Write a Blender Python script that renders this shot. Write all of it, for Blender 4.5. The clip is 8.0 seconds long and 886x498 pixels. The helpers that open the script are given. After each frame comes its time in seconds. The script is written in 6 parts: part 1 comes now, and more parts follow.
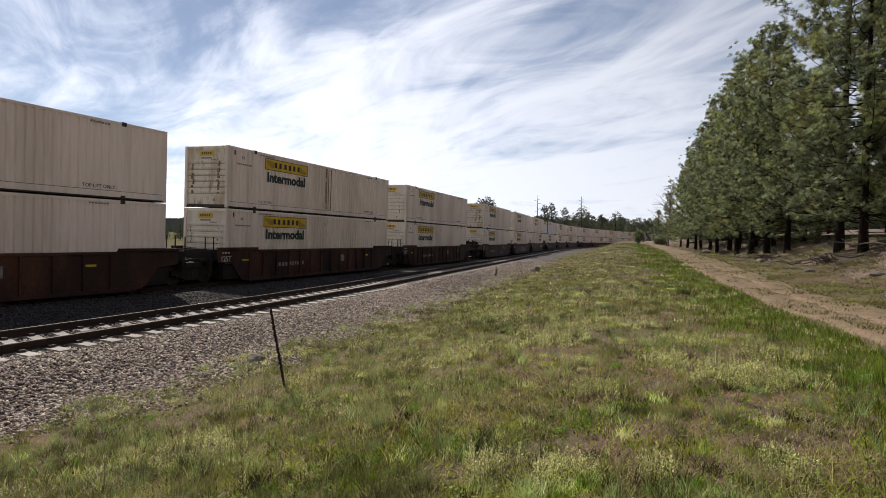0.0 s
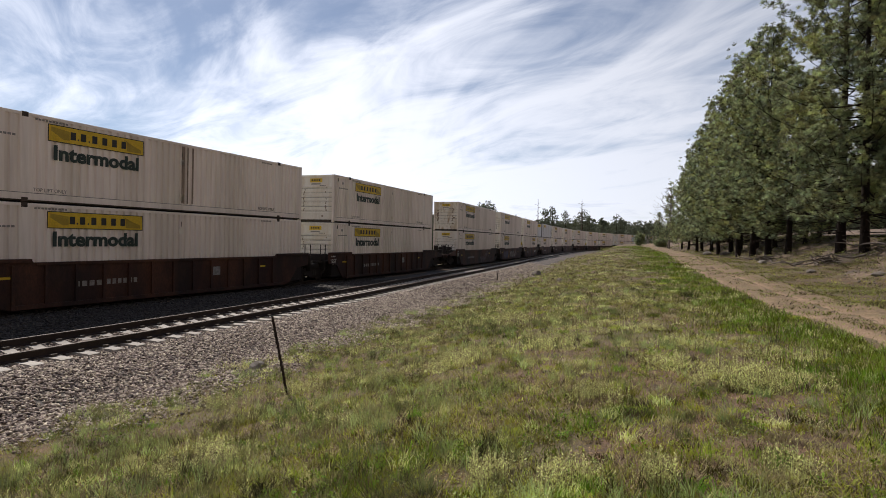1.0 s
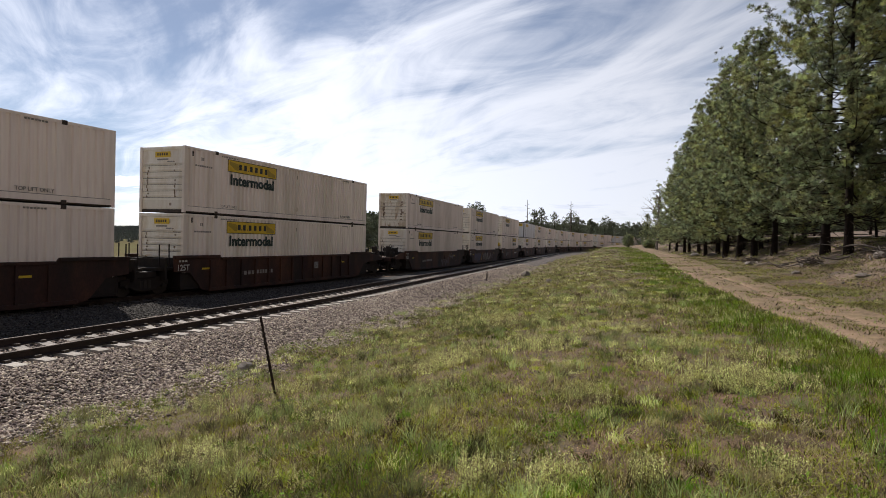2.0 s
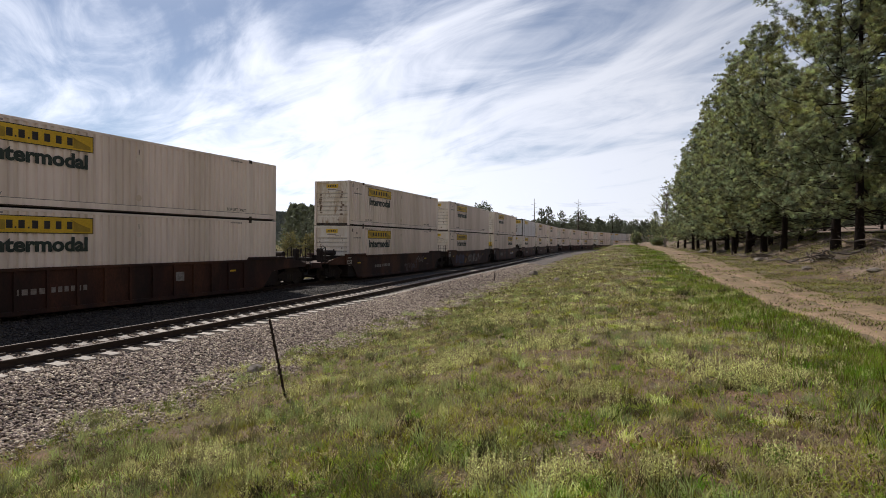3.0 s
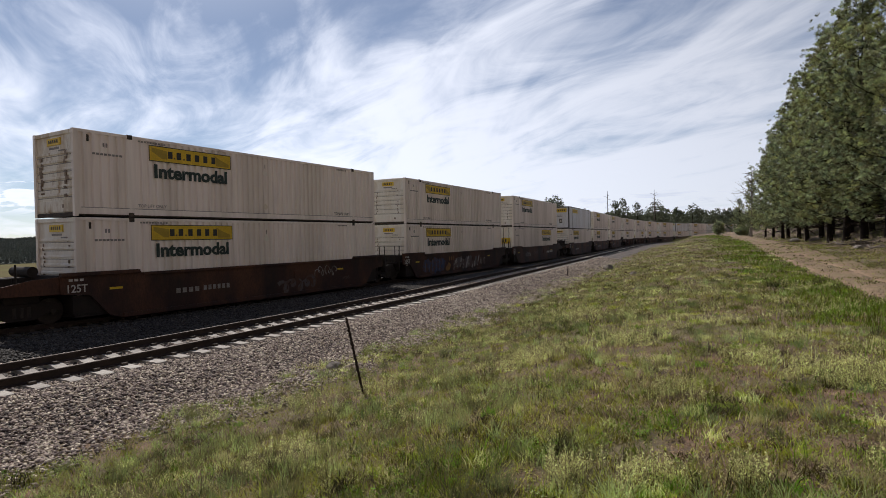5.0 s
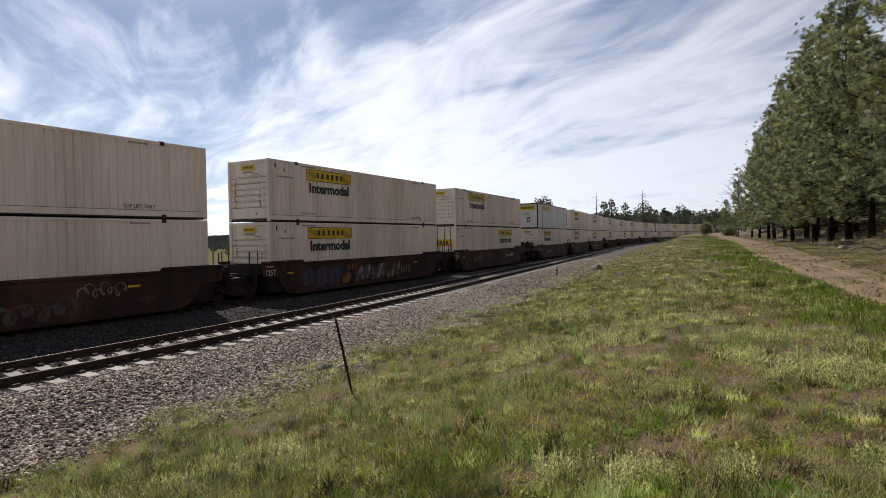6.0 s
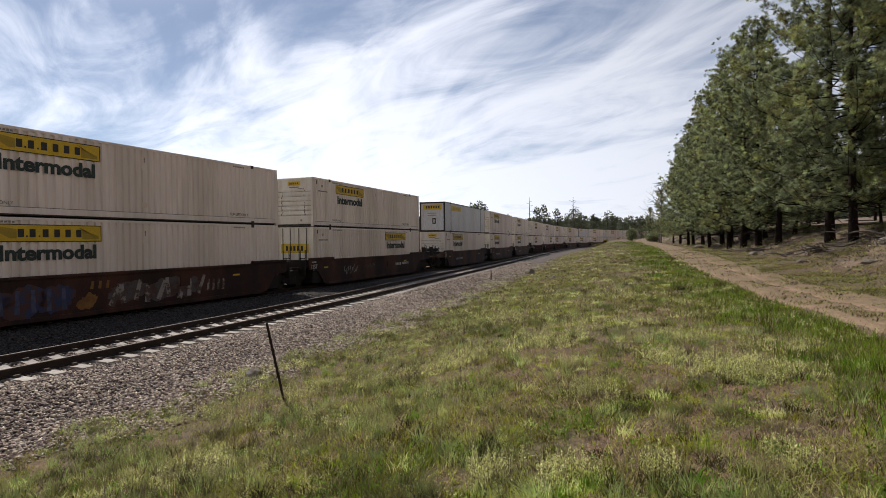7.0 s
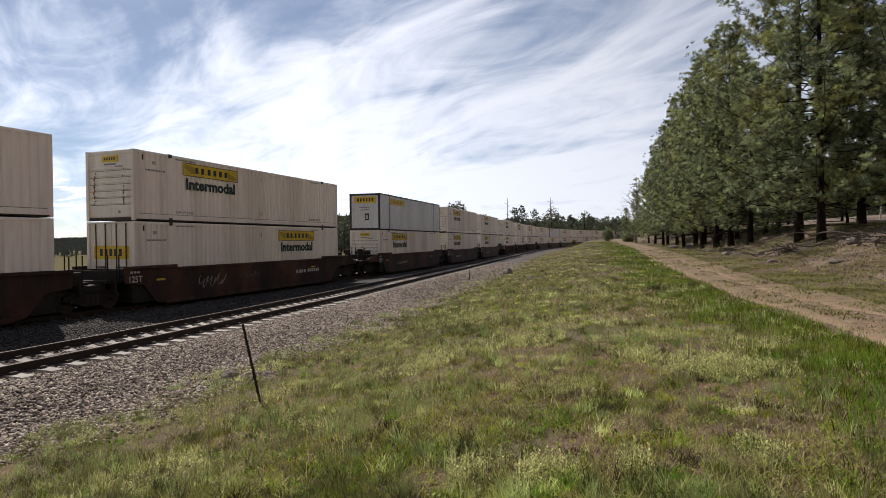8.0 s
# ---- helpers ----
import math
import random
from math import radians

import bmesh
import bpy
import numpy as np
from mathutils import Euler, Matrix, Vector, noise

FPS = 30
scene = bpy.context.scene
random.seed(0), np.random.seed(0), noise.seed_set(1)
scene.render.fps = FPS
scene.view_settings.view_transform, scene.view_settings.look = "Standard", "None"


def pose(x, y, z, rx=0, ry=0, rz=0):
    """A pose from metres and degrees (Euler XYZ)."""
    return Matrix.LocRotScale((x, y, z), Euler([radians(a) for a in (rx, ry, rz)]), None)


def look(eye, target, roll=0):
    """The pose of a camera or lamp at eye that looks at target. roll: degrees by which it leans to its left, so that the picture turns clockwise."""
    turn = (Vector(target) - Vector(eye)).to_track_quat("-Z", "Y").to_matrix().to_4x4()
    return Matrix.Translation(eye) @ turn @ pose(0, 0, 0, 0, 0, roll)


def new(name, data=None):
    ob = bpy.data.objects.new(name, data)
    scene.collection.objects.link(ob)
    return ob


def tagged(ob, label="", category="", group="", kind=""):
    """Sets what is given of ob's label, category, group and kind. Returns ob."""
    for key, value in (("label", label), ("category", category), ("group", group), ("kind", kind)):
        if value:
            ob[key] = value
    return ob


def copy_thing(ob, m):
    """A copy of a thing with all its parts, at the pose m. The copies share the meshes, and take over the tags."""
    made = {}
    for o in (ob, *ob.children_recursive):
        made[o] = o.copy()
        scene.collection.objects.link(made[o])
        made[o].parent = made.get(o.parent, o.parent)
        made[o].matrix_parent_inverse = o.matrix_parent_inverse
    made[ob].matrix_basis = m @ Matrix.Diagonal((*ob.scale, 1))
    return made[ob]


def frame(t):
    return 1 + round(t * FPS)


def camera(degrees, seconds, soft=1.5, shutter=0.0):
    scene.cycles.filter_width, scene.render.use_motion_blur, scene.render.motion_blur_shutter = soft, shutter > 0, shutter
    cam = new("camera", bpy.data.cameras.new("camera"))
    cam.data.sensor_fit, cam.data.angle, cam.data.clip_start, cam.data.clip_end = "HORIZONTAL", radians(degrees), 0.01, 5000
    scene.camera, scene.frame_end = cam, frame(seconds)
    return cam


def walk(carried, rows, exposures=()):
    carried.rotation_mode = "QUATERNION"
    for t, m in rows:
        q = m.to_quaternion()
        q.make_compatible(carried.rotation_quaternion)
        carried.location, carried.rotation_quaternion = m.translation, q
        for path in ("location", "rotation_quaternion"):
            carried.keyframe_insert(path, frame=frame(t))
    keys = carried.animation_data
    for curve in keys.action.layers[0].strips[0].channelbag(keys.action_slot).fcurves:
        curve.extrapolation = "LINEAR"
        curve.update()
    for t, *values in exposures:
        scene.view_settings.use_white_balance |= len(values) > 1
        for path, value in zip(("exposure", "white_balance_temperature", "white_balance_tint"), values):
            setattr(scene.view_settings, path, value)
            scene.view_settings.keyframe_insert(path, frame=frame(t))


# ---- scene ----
cam = camera(76.0, 8.0, soft=0.5)
EYE = (0.0, 0.0, 2.35)
# seconds, yaw, pitch, roll
VIEW = [
    (0.0, 26.16, -1.44, -1.91),
    (0.5, 26.39, -1.19, -1.54),
    (1.0, 26.25, -0.95, -1.28),
    (1.5, 25.39, -0.89, -1.73),
    (1.7, 25.20, -0.86, -1.62),
    (2.8, 25.72, -0.86, -0.80),
    (3.0, 25.92, -0.85, -0.66),
    (3.5, 27.44, -0.57, 0.30),
    (4.0, 29.62, -0.33, 0.41),
    (4.5, 31.67, -1.06, 0.42),
    (4.7, 32.55, -1.13, 0.50),
    (5.8, 33.27, -1.14, 1.37),
    (6.0, 31.98, -1.10, 1.00),
    (6.5, 27.91, -1.00, 0.74),
    (7.0, 25.51, -0.82, 0.50),
    (7.5, 24.06, -0.91, 0.71),
    (8.0, 23.33, -0.83, 0.46),
]
walk(cam, [(t, pose(*EYE, 90 + pitch, roll, yaw)) for t, yaw, pitch, roll in VIEW], exposures=[(0.0, 0.0, 6750, 12), (3.0, 0.0, 6750, 12), (4.0, -0.08, 6650, 12), (4.7, -0.18, 6600, 12), (5.8, -0.1, 6650, 12), (7.0, 0.0, 6750, 12), (8.0, 0.0, 6750, 12)])

# ---- world and sun ----
SUN_AZ, SUN_EL = 60.0, 45.0          # degrees to the left of +y, and up
sun_to = Vector((-math.sin(radians(SUN_AZ)) * math.cos(radians(SUN_EL)), math.cos(radians(SUN_AZ)) * math.cos(radians(SUN_EL)), math.sin(radians(SUN_EL))))


def build_world():
    w = bpy.data.worlds.new("sky")
    scene.world = w
    w.use_nodes = True
    nt = w.node_tree
    nt.nodes.clear()
    N, K = nt.nodes.new, nt.links.new

    def math_node(op, a, b=None, clamp=False):
        m = N("ShaderNodeMath")
        m.operation, m.use_clamp = op, clamp
        for i, v in enumerate((a, b)):
            if v is None:
                continue
            if isinstance(v, (int, float)):
                m.inputs[i].default_value = v
            else:
                K(v, m.inputs[i])
        return m.outputs[0]

    sky = N("ShaderNodeTexSky")
    sky.sky_type, sky.sun_disc = "NISHITA", False
    sky.sun_elevation, sky.sun_rotation = radians(SUN_EL), radians(-SUN_AZ)
    sky.altitude, sky.air_density, sky.dust_density, sky.ozone_density = 2100, 1.0, 0.4, 2.2
    co = N("ShaderNodeTexCoord").outputs["Generated"]
    sep = N("ShaderNodeSeparateXYZ")
    K(co, sep.inputs[0])
    up = math_node("ADD", math_node("MAXIMUM", sep.outputs[2], 0.0), 0.16)
    flat = N("ShaderNodeCombineXYZ")
    K(math_node("DIVIDE", sep.outputs[0], up), flat.inputs[0])
    K(math_node("DIVIDE", sep.outputs[1], up), flat.inputs[1])

    def layer(turn, stretch, shift, scale, detail, rough, warp):
        m = N("ShaderNodeMapping")
        m.vector_type = "TEXTURE"
        m.inputs["Rotation"].default_value = (0, 0, radians(turn))
        m.inputs["Scale"].default_value = stretch
        m.inputs["Location"].default_value = shift
        K(flat.outputs[0], m.inputs[0])
        n = N("ShaderNodeTexNoise")
        n.inputs["Scale"].default_value, n.inputs["Detail"].default_value = scale, detail
        n.inputs["Roughness"].default_value, n.inputs["Distortion"].default_value = rough, warp
        K(m.outputs[0], n.inputs[0])
        return n.outputs[0]

    def ramp(v, lo, hi):
        r = N("ShaderNodeMapRange")
        r.interpolation_type = "SMOOTHSTEP"
        r.inputs[1].default_value, r.inputs[2].default_value = lo, hi
        K(v, r.inputs[0])
        return r.outputs[0]

    broad = layer(138, (1.8, 1.0, 1), (3.1, 0.7, 0), 1.25, 6, 0.54, 1.2)
    wisps = layer(160, (2.4, 1.0, 1), (7.4, 2.2, 0), 3.2, 9, 0.60, 1.3)
    cover = math_node("ADD", math_node("MULTIPLY", broad, 0.60), math_node("MULTIPLY", wisps, 0.40))
    cover = math_node("ADD", cover, math_node("MULTIPLY", math_node("ADD", sep.outputs[0], 0.38), 0.02))
    cover = math_node("ADD", cover, math_node("MULTIPLY", math_node("SUBTRACT", 0.30, sep.outputs[2]), 0.70))
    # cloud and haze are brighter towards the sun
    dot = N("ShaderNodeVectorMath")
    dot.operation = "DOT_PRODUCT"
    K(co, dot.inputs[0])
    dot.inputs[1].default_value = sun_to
    # unseen cloud away from the sun, thickened for neutral fill; clearer low in the west
    cover = math_node("ADD", cover, math_node("MULTIPLY", math_node("SUBTRACT", 1.0, ramp(dot.outputs["Value"], -0.5, 0.25)), 0.28))
    cover = math_node("SUBTRACT", cover, math_node("MULTIPLY", ramp(math_node("MULTIPLY", sep.outputs[0], -1.0), 0.64, 0.88), math_node("ADD", math_node("MULTIPLY", math_node("SUBTRACT", 1.0, ramp(sep.outputs[2], 0.10, 0.22)), 0.16), 0.07)))
    high = math_node("ADD", math_node("MULTIPLY", ramp(cover, 0.32, 0.64), 0.85), 0.13)
    # heaps of low cloud near the horizon
    heap = layer(26, (1.5, 1.0, 1), (0.2, 1.1, 0), 3.4, 8, 0.58, 0.5)
    band = math_node("MULTIPLY", math_node("SUBTRACT", 1.0, ramp(sep.outputs[2], 0.11, 0.17)), ramp(sep.outputs[2], 0.03, 0.06))
    heap = math_node("ADD", heap, math_node("MULTIPLY", math_node("SUBTRACT", 0.075, sep.outputs[2]), 2.2))
    puffs = math_node("MULTIPLY", ramp(heap, 0.50, 0.55), band)
    lowband = math_node("MULTIPLY", ramp(heap, 0.55, 0.70), band)
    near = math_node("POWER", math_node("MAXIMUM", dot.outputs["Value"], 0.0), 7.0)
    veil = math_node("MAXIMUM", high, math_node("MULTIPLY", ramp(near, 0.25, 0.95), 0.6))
    veil = math_node("MAXIMUM", veil, puffs)
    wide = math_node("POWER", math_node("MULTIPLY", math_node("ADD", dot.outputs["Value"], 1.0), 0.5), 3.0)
    veil = math_node("MAXIMUM", veil, math_node("MULTIPLY", math_node("SUBTRACT", 1.0, ramp(sep.outputs[2], 0.0, 0.22)), 0.30))
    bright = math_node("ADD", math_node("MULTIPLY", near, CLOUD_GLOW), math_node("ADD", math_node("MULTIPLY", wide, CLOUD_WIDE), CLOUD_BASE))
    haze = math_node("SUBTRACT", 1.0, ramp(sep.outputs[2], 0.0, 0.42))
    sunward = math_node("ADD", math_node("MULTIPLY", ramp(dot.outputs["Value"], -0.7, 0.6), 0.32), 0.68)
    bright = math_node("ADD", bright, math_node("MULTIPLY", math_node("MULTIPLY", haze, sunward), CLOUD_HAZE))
    cloud = N("ShaderNodeVectorMath")
    cloud.operation = "SCALE"
    # cloud away from the sun is warmed to tint the fill on shaded sides
    tone = N("ShaderNodeMix")
    tone.data_type = "RGBA"
    K(ramp(dot.outputs["Value"], -0.2, 0.5), tone.inputs["Factor"])
    tone.inputs["A"].default_value = (1.15, 0.97, 0.82, 1)
    tone.inputs["B"].default_value = (0.905, 0.965, 1.09, 1)
    K(tone.outputs["Result"], cloud.inputs[0])
    K(bright, cloud.inputs["Scale"])
    mix = N("ShaderNodeMix")
    mix.data_type = "RGBA"
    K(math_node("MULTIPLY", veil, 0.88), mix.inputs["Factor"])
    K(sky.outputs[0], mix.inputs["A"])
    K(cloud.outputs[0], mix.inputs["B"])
    grey = N("ShaderNodeMix")
    grey.data_type = "RGBA"
    grey.blend_type = "MULTIPLY"
    K(math_node("MULTIPLY", lowband, 0.42), grey.inputs["Factor"])
    K(mix.outputs["Result"], grey.inputs["A"])
    grey.inputs["B"].default_value = (0.68, 0.72, 0.80, 1)
    bg = N("ShaderNodeBackground")
    bg.inputs["Strength"].default_value = SKY_STRENGTH
    K(grey.outputs["Result"], bg.inputs[0])
    out = N("ShaderNodeOutputWorld")
    K(bg.outputs[0], out.inputs[0])


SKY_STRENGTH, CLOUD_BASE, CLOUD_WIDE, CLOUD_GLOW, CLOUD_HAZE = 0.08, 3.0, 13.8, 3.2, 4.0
build_world()
sun = new("sun", bpy.data.lights.new("sun", "SUN"))
sun.data.energy, sun.data.angle, sun.data.color = 4.4, radians(0.6), (1.0, 0.95, 0.87)
sun.matrix_world = look(tuple(sun_to * 60), (0, 0, 0))

# ---- materials ----


def mat(name, c1, c2, scale=3.0, rough=0.8, metal=0.0, bump=0.15, fine=40.0, stretch=(1, 1, 1), vary=0.0, by_island=0.0, c3=None, s3=0.4, lim=(0.35, 0.65), translucent=0.0, space="Object", spec=0.5, grain_amp=0.14):
    """A two-scale material: patches of c1 and c2, wider patches of c3, fine grain in tone and relief."""
    m = bpy.data.materials.new(name)
    m.use_nodes = True
    nt = m.node_tree
    N, K = nt.nodes.new, nt.links.new
    b = nt.nodes["Principled BSDF"]
    b.inputs["Roughness"].default_value, b.inputs["Metallic"].default_value = rough, metal
    b.inputs["Specular IOR Level"].default_value = spec
    co = N("ShaderNodeTexCoord").outputs[space]
    mp = N("ShaderNodeMapping")
    mp.inputs["Scale"].default_value = stretch
    K(co, mp.inputs[0])

    def noise_of(s, detail=5.0):
        n = N("ShaderNodeTexNoise")
        n.inputs["Scale"].default_value, n.inputs["Detail"].default_value, n.inputs["Roughness"].default_value = s, detail, 0.6
        K(mp.outputs[0], n.inputs[0])
        return n.outputs[0]

    def span(v, lo, hi, a=0.0, z=1.0):
        r = N("ShaderNodeMapRange")
        r.inputs[1].default_value, r.inputs[2].default_value, r.inputs[3].default_value, r.inputs[4].default_value = lo, hi, a, z
        K(v, r.inputs[0])
        return r.outputs[0]

    def blend(f, a, z, kind="MIX"):
        x = N("ShaderNodeMix")
        x.data_type, x.blend_type = "RGBA", kind
        K(f, x.inputs["Factor"])
        for sock, v in (("A", a), ("B", z)):
            if isinstance(v, tuple):
                x.inputs[sock].default_value = (*v, 1)
            else:
                K(v, x.inputs[sock])
        return x.outputs["Result"]

    col = blend(span(noise_of(scale), *lim), c1, c2)
    if c3:
        col = blend(span(noise_of(s3, 4.0), 0.46, 0.62), col, c3)
    grain = noise_of(fine, 3.0)
    hsv = N("ShaderNodeHueSaturation")
    K(col, hsv.inputs["Color"])
    val = span(grain, 0.3, 0.7, 1 - grain_amp, 1 + grain_amp)
    for amount, node, sock in ((vary, "ShaderNodeObjectInfo", "Random"), (by_island, "ShaderNodeNewGeometry", "Random Per Island")):
        if amount:
            r = span(N(node).outputs[sock], 0, 1, 1 - amount, 1 + amount)
            x = N("ShaderNodeMath")
            x.operation = "MULTIPLY"
            K(val, x.inputs[0])
            K(r, x.inputs[1])
            val = x.outputs[0]
            hue = span(N(node).outputs[sock], 0, 1, 0.5 - 0.05 * amount, 0.5 + 0.05 * amount)
            K(hue, hsv.inputs["Hue"])
    K(val, hsv.inputs["Value"])
    K(hsv.outputs[0], b.inputs["Base Color"])
    if bump:
        bp = N("ShaderNodeBump")
        bp.inputs["Strength"].default_value, bp.inputs["Distance"].default_value = bump, 0.02
        K(grain, bp.inputs["Height"])
        K(bp.outputs[0], b.inputs["Normal"])
    if translucent:
        t = N("ShaderNodeBsdfTranslucent")
        K(hsv.outputs[0], t.inputs[0])
        mx = N("ShaderNodeMixShader")
        mx.inputs[0].default_value = translucent
        K(b.outputs[0], mx.inputs[1])
        K(t.outputs[0], mx.inputs[2])
        K(mx.outputs[0], nt.nodes["Material Output"].inputs[0])
    return m


M = {}
M["white"] = mat("container_paint", (0.88, 0.80, 0.75), (0.92, 0.85, 0.80), 1.3, 0.45, 0, 0.03, 5, (1.6, 1.6, 0.14), vary=0.04, c3=(0.76, 0.69, 0.63), s3=0.7, grain_amp=0.05)
M["white_end"] = mat("container_end_paint", (0.82, 0.79, 0.74), (0.75, 0.71, 0.65), 1.6, 0.5, 0, 0.05, 14, (1.6, 1.6, 0.5), vary=0.05, c3=(0.66, 0.58, 0.48), s3=0.7, grain_amp=0.05)
M["rusty_end"] = mat("stained_end_paint", (0.76, 0.72, 0.65), (0.42, 0.30, 0.19), 1.5, 0.6, 0, 0.06, 14, (2.2, 2.2, 0.7), c3=(0.55, 0.45, 0.33), s3=0.7, lim=(0.52, 0.66), grain_amp=0.08)
M["white_cool"] = mat("container_cool_paint", (0.66, 0.68, 0.72), (0.72, 0.74, 0.78), 1.0, 0.45, 0, 0.04, 9, (1, 1, 0.3), c3=(0.6, 0.6, 0.62))
M["yellow"] = mat("sign_yellow", (0.72, 0.50, 0.03), (0.62, 0.41, 0.02), 2.5, 0.5, 0, 0.03, 20)
M["ochre"] = mat("sign_ochre", (0.42, 0.30, 0.03), (0.34, 0.23, 0.02), 2.5, 0.5, 0, 0.03, 20)
M["black"] = mat("black_paint", (0.02, 0.02, 0.022), (0.035, 0.034, 0.034), 6, 0.6, 0, 0.03, 30)
M["letter"] = mat("lettering_dark_green", (0.012, 0.03, 0.026), (0.03, 0.05, 0.045), 6, 0.6, 0, 0.03, 30)
M["mark"] = mat("faded_marking_and_shade", (0.18, 0.17, 0.165), (0.32, 0.31, 0.3), 9, 0.7, 0, 0.02, 30)
M["mark_white"] = mat("white_marking", (0.6, 0.58, 0.55), (0.4, 0.38, 0.36), 9, 0.7, 0, 0.02, 30)
M["mark_dim"] = mat("dusty_marking", (0.34, 0.32, 0.30), (0.2, 0.17, 0.155), 9, 0.7, 0, 0.02, 30)
M["seam"] = mat("grimy_steel", (0.035, 0.028, 0.024), (0.08, 0.06, 0.045), 5, 0.8, 0.1, 0.1, 30)
M["rustwash"] = mat("rust_streak", (0.13, 0.085, 0.055), (0.36, 0.29, 0.24), 3.0, 0.85, 0, 0.05, 24, (3, 3, 0.25))
M["car"] = mat("oxide_brown_car_paint", (0.042, 0.0135, 0.0095), (0.018, 0.0085, 0.007), 1.1, 0.75, 0, 0.12, 22, (1, 1, 0.45), vary=0.10, c3=(0.085, 0.032, 0.016), s3=0.4, grain_amp=0.3)
# underframe grime, and the colour that stands in for shade at the joints
M["car_dark"] = mat("grimy_underframe_and_joint_shade", (0.024, 0.016, 0.013), (0.014, 0.010, 0.009), 3, 0.85, 0.1, 0.2, 26)
M["wheel"] = mat("wheel_steel", (0.03, 0.024, 0.021), (0.05, 0.038, 0.032), 6, 0.7, 0.3, 0.1, 30)
M["stalk"] = mat("dry_stalk", (0.12, 0.085, 0.06), (0.22, 0.17, 0.12), 2, 0.9, 0, 0, 8, by_island=0.4)
M["rail"] = mat("rusty_rail", (0.045, 0.028, 0.022), (0.03, 0.02, 0.017), 5, 0.75, 0.3, 0.12, 40)
M["railtop"] = mat("dull_rail_head", (0.075, 0.052, 0.044), (0.05, 0.035, 0.03), 4, 0.7, 0.4, 0.03, 60)
M["tie"] = mat("concrete_tie", (0.47, 0.44, 0.40), (0.38, 0.345, 0.31), 5, 0.9, 0, 0.2, 40, vary=0.16)
# busy-track ties darkened, shade under the train put into their colour
M["tie_shade"] = mat("train_shade_tie", (0.075, 0.065, 0.058), (0.05, 0.043, 0.039), 5, 0.95, 0, 0.2, 40, vary=0.2)
# bed darker than its stones: shade of the gaps put into the colour
M["ballast"] = mat("ballast_gap_shade", (0.075, 0.058, 0.051), (0.12, 0.098, 0.088), 14, 0.92, 0, 0.9, 26, c3=(0.06, 0.05, 0.045), s3=0.7, space="Object")
M["stone"] = mat("ballast_stone", (0.205, 0.155, 0.128), (0.40, 0.325, 0.28), 9, 0.9, 0, 0.2, 40, by_island=0.85)
# ballast and stone darkened, the train's shade put into the colour
M["shade_ballast"] = mat("train_shade_ballast", (0.020, 0.018, 0.018), (0.038, 0.034, 0.033), 14, 0.95, 0, 0.9, 26, c3=(0.022, 0.019, 0.018), s3=0.7)
M["shade_stone"] = mat("train_shade_stone", (0.024, 0.021, 0.020), (0.056, 0.050, 0.047), 9, 0.9, 0, 0.2, 40, by_island=0.8)
M["soil"] = mat("grassland_soil", (0.175, 0.103, 0.061), (0.075, 0.052, 0.03), 3.5, 0.95, 0, 1.0, 30, c3=(0.12, 0.095, 0.045), s3=0.6, grain_amp=0.5)
M["field"] = mat("dry_field", (0.165, 0.14, 0.082), (0.13, 0.115, 0.066), 0.3, 1.0, 0, 0.3, 6, c3=(0.155, 0.148, 0.078), s3=0.03, spec=0.0)
M["road"] = mat("dirt_road", (0.23, 0.148, 0.087), (0.125, 0.088, 0.048), 3.5, 0.95, 0, 1.0, 16, c3=(0.185, 0.135, 0.070), s3=0.9, grain_amp=0.35)
M["pebble"] = mat("road_pebble", (0.22, 0.155, 0.105), (0.32, 0.24, 0.175), 5, 0.9, 0, 0.2, 30, by_island=0.5)
M["clod"] = mat("soil_clod", (0.22, 0.138, 0.08), (0.34, 0.228, 0.14), 5, 0.95, 0, 0.2, 30, by_island=0.55)
M["bank"] = mat("needle_litter_bank", (0.15, 0.100, 0.070), (0.23, 0.165, 0.118), 1.6, 0.95, 0, 0.6, 14, c3=(0.09, 0.068, 0.052), s3=0.35, grain_amp=0.3)
M["rock"] = mat("field_rock", (0.14, 0.12, 0.105), (0.22, 0.19, 0.165), 4, 0.9, 0, 0.4, 18)
M["bark"] = mat("pine_bark", (0.012, 0.009, 0.008), (0.026, 0.018, 0.014), 5, 0.95, 0, 0.6, 18, (1, 1, 0.3), spec=0.1)
M["dead"] = mat("dead_grey_wood", (0.20, 0.17, 0.145), (0.12, 0.10, 0.085), 5, 0.9, 0, 0.3, 24, (1, 1, 0.25))
M["needle"] = mat("pine_needles", (0.138, 0.172, 0.102), (0.335, 0.365, 0.192), 1.2, 0.45, 0, 0, 6, by_island=0.75, translucent=0.40, spec=0.5, c3=(0.36, 0.36, 0.13), s3=0.26, lim=(0.40, 0.60))
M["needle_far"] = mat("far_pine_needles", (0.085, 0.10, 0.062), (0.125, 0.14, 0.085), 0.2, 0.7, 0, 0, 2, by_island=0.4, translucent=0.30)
M["leaf_olive"] = mat("olive_field_leaves", (0.15, 0.135, 0.048), (0.21, 0.185, 0.075), 0.4, 0.7, 0, 0, 2, by_island=0.4, translucent=0.35)
# paler and greyer than the nearer needles, distance haze put into the colour
M["needle_haze"] = mat("hazed_hill_needles", (0.095, 0.112, 0.095), (0.13, 0.147, 0.122), 0.02, 0.8, 0, 0, 0.2, by_island=0.25, translucent=0.15)
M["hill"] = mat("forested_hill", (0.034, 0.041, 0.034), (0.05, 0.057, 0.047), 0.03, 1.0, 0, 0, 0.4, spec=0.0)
M["post"] = mat("weathered_post", (0.07, 0.055, 0.045), (0.14, 0.115, 0.095), 6, 0.9, 0, 0.3, 30)
